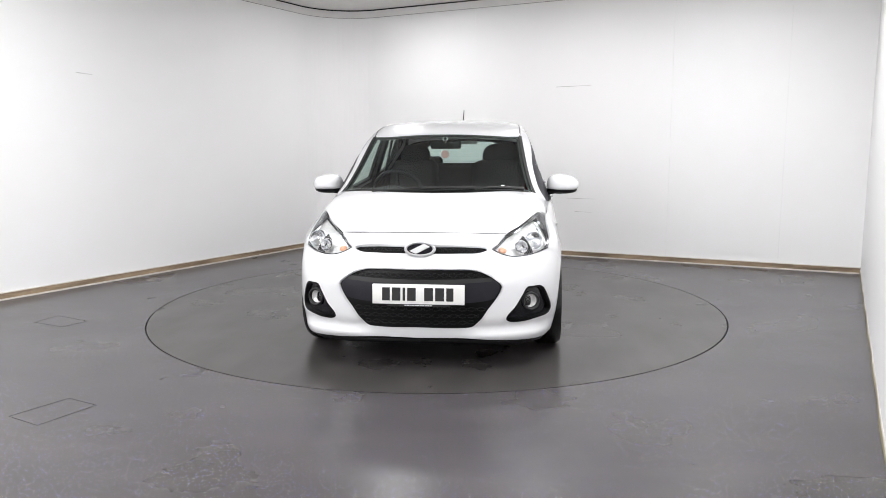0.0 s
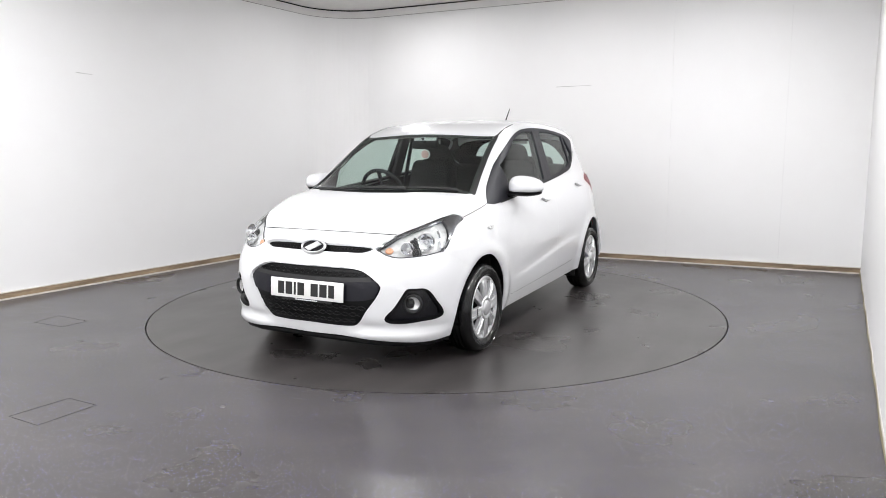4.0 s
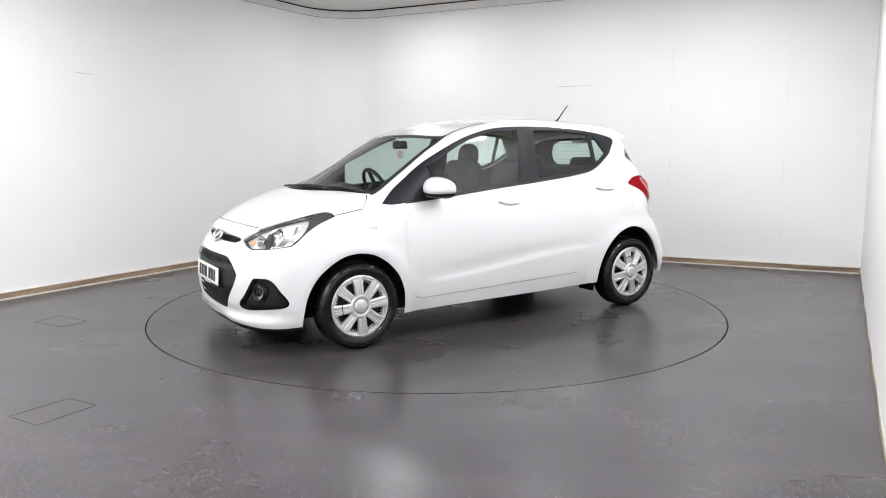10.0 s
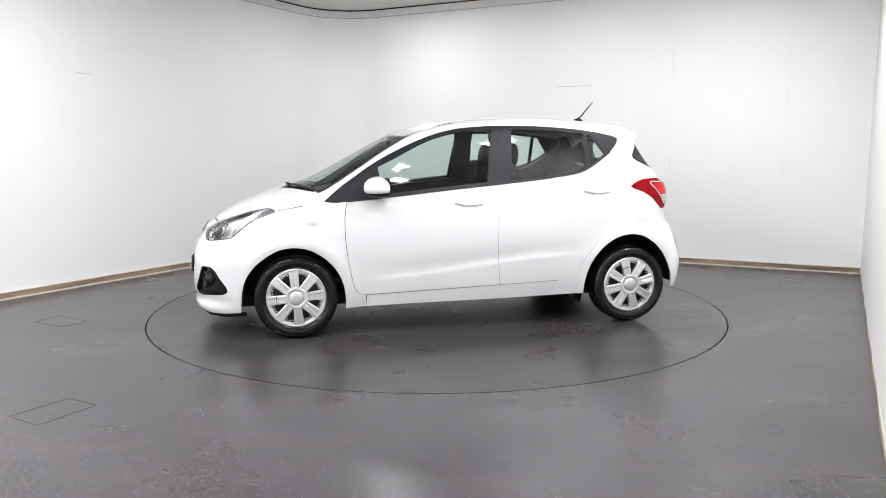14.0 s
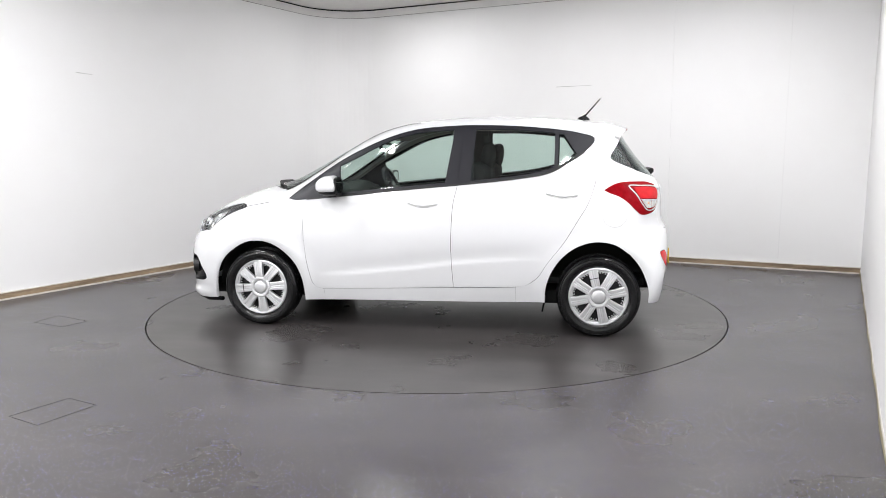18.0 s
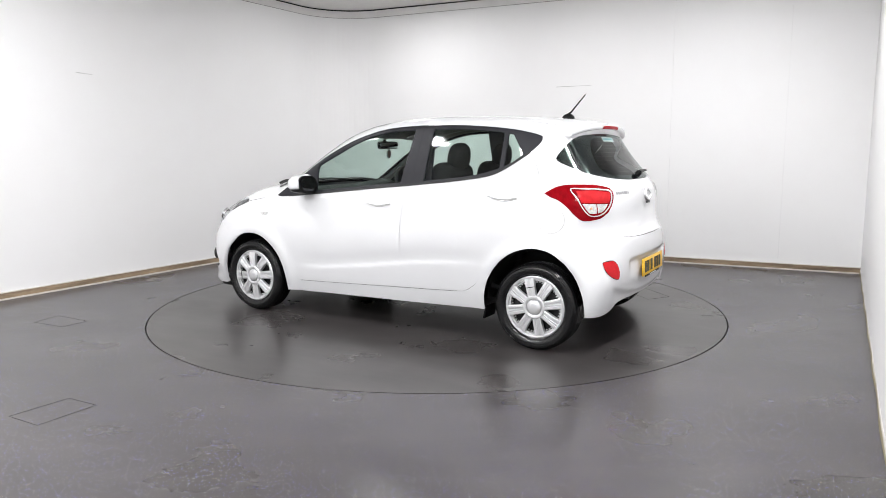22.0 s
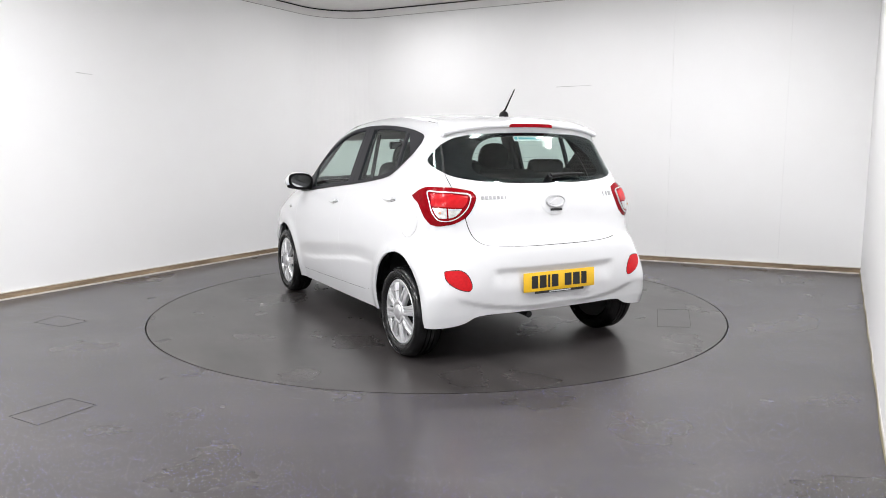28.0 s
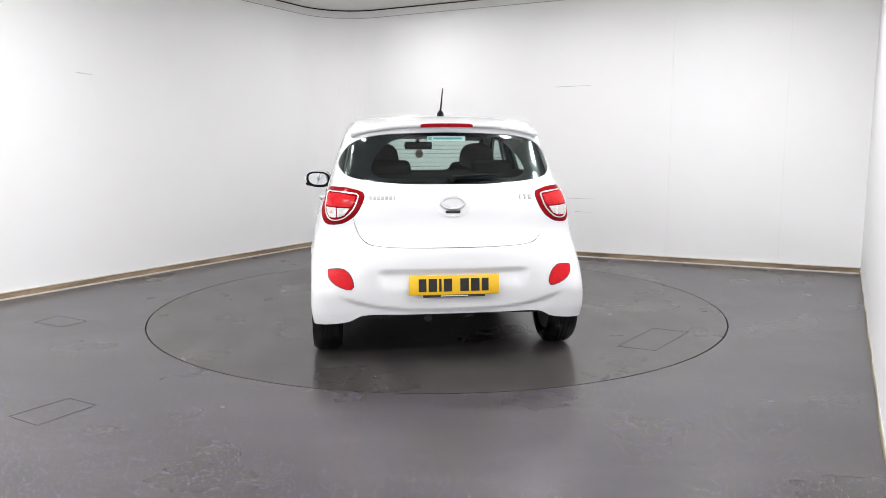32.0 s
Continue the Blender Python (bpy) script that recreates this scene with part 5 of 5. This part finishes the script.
# ---- wheels ----
def wheel(x, side, spin):
    m0 = pose(x, 0.735 * side, 0.2775, -90 * side)
    if side < 0:
        m0 = pose(x, -0.735, 0.2775, 90)
    wh = new("wheel")
    wh.parent = car
    wh["label"] = "black tyre with a silver eight-spoke cover"
    prof = [(0.188, 0.062), (0.200, 0.074), (0.222, 0.086), (0.245, 0.0885), (0.262, 0.083), (0.274, 0.070), (0.2815, 0.056)]
    prof += [(0.2835, 0.045), (0.2835, 0.031), (0.277, 0.030), (0.277, 0.024), (0.2835, 0.023), (0.2835, 0.004), (0.277, 0.003), (0.277, -0.003), (0.2835, -0.004), (0.2835, -0.023), (0.277, -0.024), (0.277, -0.030), (0.2835, -0.031), (0.2835, -0.045)]
    prof += [(0.2815, -0.056), (0.274, -0.070), (0.255, -0.085), (0.215, -0.086), (0.188, -0.062)]
    prof = [(r - max(r - 0.25, 0) * 0.179, h) for r, h in prof]  # worn and loaded
    tyre = part("tyre", lathe(bmesh.new(), prof, 96, m0), M["tyre"], wh, "black tyre", smooth=35)
    for r, h in ((0.2555, 0.0868), (0.209, 0.0795)):
        part("tyre_rib", lathe(bmesh.new(), [(r - 0.0025, h - 0.002), (r, h + 0.0015), (r + 0.0025, h - 0.002)], 96, m0), M["tyre"], tyre, smooth=60)
    # raised mouldings of the sidewall, in two arcs, as plain bars
    for c in (70, 250):
        for i in range(9):
            a = radians(c + (i - 4) * 7.5)
            wide = (0.010, 0.016, 0.006, 0.013)[i % 4]
            part("tyre_mark", block(bmesh.new(), (0.017, wide, 0.004), (m0 @ Vector((0.238 * math.cos(a), 0.238 * math.sin(a), 0.0878)))[:], (m0 @ pose(0, 0, 0, 0, 0, math.degrees(a))).to_3x3().to_4x4(), 0.001, 1), M["tyre"], tyre)
    part("rim", lathe(bmesh.new(), [(0.0, 0.030), (0.16, 0.030), (0.185, 0.055), (0.190, 0.06), (0.186, -0.07), (0.0, -0.03)], 64, m0), M["hubdark"], wh, "dark steel wheel", smooth=35)
    cover = part("wheel_cover", lathe(bmesh.new(), [(0.197, 0.060), (0.198, 0.072), (0.191, 0.077), (0.182, 0.075), (0.178, 0.066), (0.176, 0.058)], 96, m0), M["alloy"], wh, "silver eight-spoke wheel cover", smooth=40)
    for i in range(8):
        ms = m0 @ pose(0, 0, 0, 0, 0, spin + 45 * i)
        bm = bmesh.new()
        # a broad spoke, hollowed down its middle, falling slightly to the rim
        xs = [0.062, 0.10, 0.14, 0.182]
        half = [0.0270, 0.0280, 0.0300, 0.0345]
        up = [0.0845, 0.0845, 0.083, 0.077]
        rows = []
        for xx, hw, zz in zip(xs, half, up):
            rows.append([bm.verts.new(ms @ Vector((xx, yy * hw, zz + dz))) for yy, dz in ((-1.04, -0.026), (-1, -0.003), (-0.86, 0), (-0.42, 0), (-0.34, -0.0045), (-0.10, -0.0045), (0, -0.0015), (0.10, -0.0045), (0.34, -0.0045), (0.42, 0), (0.86, 0), (1, -0.003), (1.04, -0.026))])
        for a, b in zip(rows, rows[1:]):
            for q in range(12):
                bm.faces.new((a[q], b[q], b[q + 1], a[q + 1]))
        part("spoke", bm, M["alloy"], cover, smooth=30)
        mh = m0 @ pose(0, 0, 0, 0, 0, spin + 45 * i + 22.5)
        for dx, dy in ((0.158, -0.018), (0.162, 0.0), (0.158, 0.018)):
            part("cover_stud", lathe(bmesh.new(), [(0.0, 0.062), (0.004, 0.060), (0.006, 0.05)], 8, mh @ pose(dx, dy, 0)), M["alloy"], cover)
        bm = bmesh.new()
        prism(bm, [(0.168 * math.cos(t), 0.168 * math.sin(t)) for t in np.linspace(-0.30, 0.30, 7)] + [(0.190 * math.cos(t), 0.190 * math.sin(t)) for t in np.linspace(0.30, -0.30, 7)], 0.012, mh @ pose(0, 0, 0.052))
        part("cover_web", bm, M["alloy"], cover)
    hub = part("hub_ring", lathe(bmesh.new(), [(0.074, 0.060), (0.074, 0.082), (0.068, 0.089), (0.058, 0.090), (0.050, 0.086), (0.048, 0.080)], 48, m0), M["alloy"], cover, smooth=40)
    part("hub_cap", lathe(bmesh.new(), [(0.049, 0.078), (0.046, 0.089), (0.040, 0.094), (0.022, 0.096), (0.0, 0.0965)], 40, m0), M["alloy"], cover, "round silver hub cap", smooth=40)
    part("tie_strap", block(bmesh.new(), (0.004, 0.062, 0.004), (m0 @ Vector((-0.128 * math.cos(radians(spin)), -0.128 * math.sin(radians(spin)), 0.0845)))[:], (m0 @ pose(0, 0, 0, 0, 0, spin)).to_3x3().to_4x4()), M["ink"], cover, "black cable tie")
    return wh


wheel(1.1925, 1, 185)
wheel(-1.1925, 1, 58 + 45)
wheel(1.1925, -1, 20)
wheel(-1.1925, -1, 31)
for x, r in ((1.195, 0.345), (-1.185, 0.368)):
    for s in (1, -1):
        # wheel house: a dark half barrel, open to the outside
        bm = bmesh.new()
        n = 22
        rows = [[bm.verts.new((x + r * math.cos(a), yy * s * (1 - 0.13 * max(abs(math.cos(a)) - 0.5, 0)), 0.285 + r * math.sin(a))) for a in np.linspace(-0.02, math.pi + 0.02, n)] for yy in (0.40, 0.765)]
        for i in range(n - 1):
            bm.faces.new((rows[0][i], rows[1][i], rows[1][i + 1], rows[0][i + 1]))
        bm.faces.new(rows[0])
        part("wheel_house", bm, M["under"], car, "black wheel house liner", smooth=50)
        part("brake_disc", lathe(bmesh.new(), [(0, 0.01), (0.12, 0.01), (0.12, -0.01), (0, -0.01)], 32, pose(x, 0.70 * s, 0.285, 90)), M["hubdark"], car, smooth=40)
# underside, axle, exhaust, mud flaps
bm = block(bmesh.new(), (2.10, 1.30, 0.10), (0.0, 0, 0.235), bevel=0.03)
block(bm, (0.62, 1.02, 0.08), (1.50, 0, 0.205), bevel=0.03)
block(bm, (0.42, 0.95, 0.10), (-1.36, 0, 0.33), bevel=0.03)
block(bm, (1.9, 0.25, 0.06), (0.1, 0.0, 0.18), bevel=0.02)
part("underbody", bm, M["under"], car, "dark underbody", smooth=40)
part("rear_axle", tube(bmesh.new(), [(-1.1925, -0.66, 0.27), (-1.15, -0.3, 0.24), (-1.15, 0.3, 0.24), (-1.1925, 0.66, 0.27)], 0.035, 10), M["under"], car, smooth=60)
part("silencer", block(bmesh.new(), (0.34, 0.26, 0.10), (-1.36, -0.30, 0.315), bevel=0.04), M["under"], car, "dark exhaust silencer", smooth=50)
part("exhaust_pipe", tube(bmesh.new(), [(-1.40, 0.12, 0.26), (-1.52, 0.14, 0.275), (-1.60, 0.14, 0.268)], 0.021, 12), M["hubdark"], car, "short exhaust pipe", smooth=60)
for s in (1, -1):
    part("mud_flap", block(bmesh.new(), (0.012, 0.16, 0.09), (-0.83, 0.70 * s, 0.20), pose(0, 0, 0, 0, -12), 0.004), M["black"], car, "black mud flap", smooth=40)

# ---- cabin ----
def cushion(size, at, turn=None, bevel=0.05):
    return block(bmesh.new(), size, at, turn, bevel, 4)


for s in (1, -1):
    y = 0.355 * s
    seat = new("front_seat")
    seat.parent = car
    seat["label"] = "dark cloth front seat"
    part("seat_base", cushion((0.52, 0.50, 0.22), (0.02, y, 0.56), pose(0, 0, 0, 0, 6), 0.08), M["cloth"], seat, smooth=60)
    bm = cushion((0.17, 0.49, 0.62), (-0.295, y, 0.86), pose(0, 0, 0, 0, -14), 0.075)
    for v in bm.verts:
        if v.co.z > 1.0:
            v.co.y = y + (v.co.y - y) * 0.84
    part("seat_back", bm, M["cloth"], seat, smooth=60)
    bm = bmesh.new()
    bmesh.ops.create_uvsphere(bm, u_segments=24, v_segments=16, radius=1)
    for v in bm.verts:
        x, yy, z = v.co
        k = (abs(x)**2.6 + abs(yy)**2.6 + abs(z)**2.6)**(-1 / 2.6)
        v.co = Vector((-0.405 + x * k * 0.052 - 0.05 * z * k * 0.2, y + yy * k * 0.128 * (1 - 0.10 * z), 1.205 + z * k * 0.098))
    hr = part("headrest", bm, M["cloth"], seat, "dark padded headrest", smooth=60)
    for dy in (-0.05, 0.05):
        part("headrest_post", tube(bmesh.new(), [(-0.40, y + dy, 1.14), (-0.385, y + dy, 1.04)], 0.007, 8), M["chrome"], hr, smooth=60)
    # inner door skins, sill trim, pillars
    card = [DOOR_FRONT, DOOR_SILL, DOOR_SILL_R, DOOR_BACK, BELT_R, BELT_F]
    panel("door_card", "side", card, M["trim"], car, side=s, offset=-0.055, depth=0.0, gap=-0.01, spacing=0.06, label="dark inner door trim")
    panel("pillar_trim", "side", [[(1.10, 0.92), (0.994, 0.925)], DLO_TOP, weld, roof_s[::-1], screen_s[::-1], [(1.035, 0.99), (1.10, 0.92)]], M["beige"], car, side=s, offset=-0.035, depth=0.0, gap=0.004, spacing=0.05, label="pale roof edge trim")
    panel("boot_trim", "rear", [R(DOOR_BACK[4:]), R(DLO_BACK[::-1]), R(weld), GATE_TOP_SIDE, GLASS_TIP[::-1], GATE_UP, [GATE_UP[-1], (0.75, 0.75)], [(0.75, 0.75), tuple(R([DOOR_BACK[4]])[0])]], M["trim"], car, side=s, offset=-0.05, depth=0, gap=0.006, spacing=0.06, label="dark boot side trim")
panel("headlining", "top", [SCREEN_TOP[::-1], ROOF_SIDE, roof_back, np.array(roof_back[::-1]) * (1, -1), np.array(ROOF_SIDE[::-1]) * (1, -1), np.array(SCREEN_TOP) * (1, -1)], M["beige"], car, offset=-0.035, depth=0, gap=0.01, spacing=0.08, label="pale roof lining")
bench = new("rear_bench")
bench.parent = car
bench["label"] = "dark cloth rear bench seat"
part("bench_base", cushion((0.48, 1.18, 0.20), (-0.72, 0, 0.58), pose(0, 0, 0, 0, 6), 0.07), M["cloth"], bench, smooth=60)
part("bench_back", cushion((0.16, 1.18, 0.56), (-1.03, 0, 0.85), pose(0, 0, 0, 0, -16), 0.06), M["cloth"], bench, smooth=60)
for y in (-0.33, 0.33):
    bm = block(bmesh.new(), (0.10, 0.27, 0.13), (-1.10, y, 1.125), pose(0, 0, 0, 0, -12), 0.045, 4)
    part("headrest", bm, M["cloth"], bench, "low dark rear headrest", smooth=60)
part("parcel_shelf", block(bmesh.new(), (0.40, 1.06, 0.02), (-1.36, 0, 0.965), pose(0, 0, 0, 0, 2), 0.006), M["trim"], car, "dark parcel shelf", smooth=40)
part("cabin_floor", block(bmesh.new(), (2.5, 1.36, 0.04), (-0.25, 0, 0.36), bevel=0.01), M["trim"], car)
# dashboard with a hooded cluster, wheel, stalks
bm = bmesh.new()
for i, yy in enumerate(np.linspace(-0.66, 0.66, 15)):
    hood = 0.045 * math.exp(-((yy + 0.36) / 0.15)**2)
    sect = [(1.06, 0.955), (0.94, 0.962 + hood * 0.3), (0.80, 0.960 + hood), (0.70, 0.945 + hood), (0.655, 0.90 + hood * 0.5), (0.70, 0.72), (0.76, 0.55), (1.06, 0.55)]
    k = 1 - 0.10 * (yy / 0.66)**2
    for x, z in sect:
        bm.verts.new((0.60 + (x - 0.60) * k, yy, z))
bm.verts.ensure_lookup_table()
for i in range(14):
    for q in range(7):
        bm.faces.new([bm.verts[i * 8 + q], bm.verts[i * 8 + q + 1], bm.verts[(i + 1) * 8 + q + 1], bm.verts[(i + 1) * 8 + q]])
dash = part("dashboard", bm, M["trim"], car, "dark dashboard with a hooded cluster", smooth=50)
part("centre_console", cushion((0.5, 0.22, 0.36), (0.55, 0, 0.60), None, 0.04), M["trim"], car, smooth=50)
mw = Matrix.Translation((0.475, -0.36, 0.935)) @ pose(0, 0, 0, 0, -64)
bm = bmesh.new()
tube(bm, [mw @ Vector((0.182 * math.cos(a), 0.182 * math.sin(a), 0)) for a in np.linspace(0, 2 * math.pi, 41)], 0.015, 10, False)
wheel_s = part("steering_wheel", bm, M["grey"], car, "dark three-spoke steering wheel", smooth=60)
bm = lathe(bmesh.new(), [(0.0, 0.02), (0.06, 0.015), (0.07, -0.02), (0.03, -0.10)], 24, mw)
part("wheel_boss", bm, M["grey"], wheel_s, smooth=50)
for a in (0, math.pi, -math.pi / 2):
    part("wheel_spoke", tube(bmesh.new(), [mw @ Vector((0.05 * math.cos(a + 1.57 * 0), 0.05 * math.sin(a), 0)), mw @ Vector((0.18 * math.cos(a), 0.18 * math.sin(a), 0))], 0.016, 8), M["grey"], wheel_s, smooth=60)
part("steering_column", tube(bmesh.new(), [mw @ Vector((0, 0, -0.06)), (0.75, -0.36, 0.82)], 0.045, 12), M["trim"], car, smooth=60)
# rear-view mirror with a disc hanging from it
rv = part("rear_view_mirror", block(bmesh.new(), (0.035, 0.235, 0.062), (0.460, 0.0, 1.290), pose(0, 0, 0, 0, 6, -6), 0.018, 3), M["black"], car, "black rear-view mirror", smooth=50)
part("mirror_stalk", tube(bmesh.new(), [(0.465, 0, 1.305), (0.505, 0, 1.335)], 0.012, 8), M["black"], rv, smooth=60)
part("mirror_glass", block(bmesh.new(), (0.004, 0.215, 0.048), (0.442, -0.002, 1.288), pose(0, 0, 0, 0, 6, -6), 0.002), M["mirror"], rv)
sensor, _ = skin("top", 0.50, 0.0, -0.022)
part("sensor", lathe(bmesh.new(), [(0, 0.008), (0.018, 0.004), (0.022, -0.004)], 20, frame_at(sensor, (0.6, 0, 0.8))), M["white"], rv, "pale round sensor on the glass", smooth=50)
disc = part("hanging_disc", lathe(bmesh.new(), [(0.0, 0.006), (0.030, 0.006), (0.034, 0.0), (0.030, -0.006), (0.0, -0.006)], 28, frame_at(Vector((0.455, -0.006, 1.220)), (1, 0.15, 0))), M["pink"], rv, "pink air freshener disc hanging", smooth=40)
part("disc_rim", lathe(bmesh.new(), [(0.030, 0.007), (0.036, 0.004), (0.036, -0.004), (0.030, -0.007)], 28, frame_at(Vector((0.455, -0.006, 1.220)), (1, 0.15, 0))), M["white"], disc, smooth=40)
part("string", tube(bmesh.new(), [(0.458, -0.004, 1.275), (0.455, -0.006, 1.250)], 0.0015, 5), M["ink"], rv)
for y in (-0.33, 0.33):
    part("sun_visor", block(bmesh.new(), (0.15, 0.40, 0.016), (0.285, y, 1.368), pose(0, 0, 0, 0, 16), 0.006), M["beige"], car, "pale sun visor", smooth=40)
for s in (1, -1):
    part("grab_strap", block(bmesh.new(), (0.05, 0.012, 0.70), (-0.30, 0.612 * s, 1.02), pose(0, 0, 0, 12 * s), 0.004), M["grey"], car, "dark seat belt", smooth=40)
    part("belt_pillar", block(bmesh.new(), (0.13, 0.03, 0.46), (-0.245, 0.625 * s, 1.20), pose(0, 0, 0, 18 * s), 0.01), M["grey"], car, "dark inner centre pillar", smooth=40)

# ---- turntable ----
turntable = tagged(new("turntable"), "round dark vinyl turntable set flush in the floor", "turntable")
bm = lathe(bmesh.new(), [(0, 0.0), (1.1, 0.0), (DISC, 0.0), (DISC, -0.02)], 160)
part("disc", bm, M["disc"], turntable)
DX, DY = -0.059, 0.114  # the car's place on the disc
hatch = [(-0.999 + DX, -1.523 + DY), (-1.417 + DX, -1.103 + DY), (-1.545 + DX, -1.298 + DY), (-1.140 + DX, -1.712 + DY)]


def groove(name, a, b, w, parent, z=0.0015, material=None):
    a, b = Vector((*a, 0)), Vector((*b, 0))
    d = (b - a).normalized()
    s = Vector((-d.y, d.x, 0)) * w / 2
    vs = [(p.x, p.y, h) for h in (z, 0.0002) for p in (a - s, b - s, b + s, a + s)]
    return mesh_object(name, vs, [(0, 1, 2, 3), (0, 4, 5, 1), (1, 5, 6, 2), (2, 6, 7, 3), (3, 7, 4, 0)], material or M["hatchline"], parent, smooth=False)


for a, b in zip(hatch, hatch[1:] + hatch[:1]):
    groove("hatch_edge", a, b, 0.0024, turntable)

# ---- floor hatches and wall scratches ----
for corners, parts_on in (([(-2.977, -0.618), (-2.910, -0.409), (-2.602, -0.589), (-2.700, -0.765)], (0, 1, 2, 3)), ([(-2.048, -2.524), (-1.888, -2.274), (-1.700, -2.378), (-1.850, -2.640)], (0, 1, 2, 3))):
    for i in parts_on:
        a, b = Vector(corners[i]), Vector(corners[(i + 1) % 4])
        groove("hatch_edge", a, b, 0.0018 if i % 2 else 0.0028, floor)


def scratch(a, b, parent, width=0.006):
    """A thin grey scuff on a wall, a hair proud of it."""
    a, b = Vector(a), Vector(b)
    out = Vector((b - a).cross(Vector((0, 0, 1)))).normalized()
    if out.dot(-(a + b) / 2) < 0:
        out = -out
    up = Vector((0, 0, width / 2))
    vs = [a - up + out * 0.002, b - up * 0.5 + out * 0.002, b + up * 0.5 + out * 0.002, a + up + out * 0.002]
    return mesh_object("scuff", [tuple(v) for v in vs], [(0, 1, 2, 3)], M["scratch"], parent, smooth=False)


def on_wall(p, q, at, z):
    d = (q - p).normalized()
    r = p + d * (Vector((at[0], at[1], 0)) - p).dot(d)
    return (r.x, r.y, z)


scratch(on_wall(LEFT_A, LEFT_B, (-3.265, 0.88), 1.957), on_wall(LEFT_A, LEFT_B, (-3.18, 1.01), 1.950), wall_left, 0.006)
scratch(on_wall(ARC[-1], RIGHT_B, (1.39, 2.70), 1.968), on_wall(ARC[-1], RIGHT_B, (1.77, 2.52), 1.972), wall_back, 0.005)
scratch(on_wall(ARC[-1], RIGHT_B, (1.52, 2.64), 0.684), on_wall(ARC[-1], RIGHT_B, (1.83, 2.49), 0.682), wall_back, 0.004)
scratch(on_wall(ARC[-1], RIGHT_B, (1.62, 2.59), 0.530), on_wall(ARC[-1], RIGHT_B, (1.80, 2.50), 0.526), wall_back, 0.003)

# ---- what moves ----
def turn_at(t):
    """The turntable's turn in degrees at t seconds."""
    return -96.81 - 5.1942 * t + 0.00306 * t * t - 0.000101 * t**3


def motions():
    times = list(range(0, 33))
    walk(turntable, [(t, pose(0, 0, 0, 0, 0, turn_at(t))) for t in times])
    walk(car, [(t, pose(0, 0, 0, 0, 0, turn_at(t)) @ pose(-0.059, 0.114, 0)) for t in times])


motions()
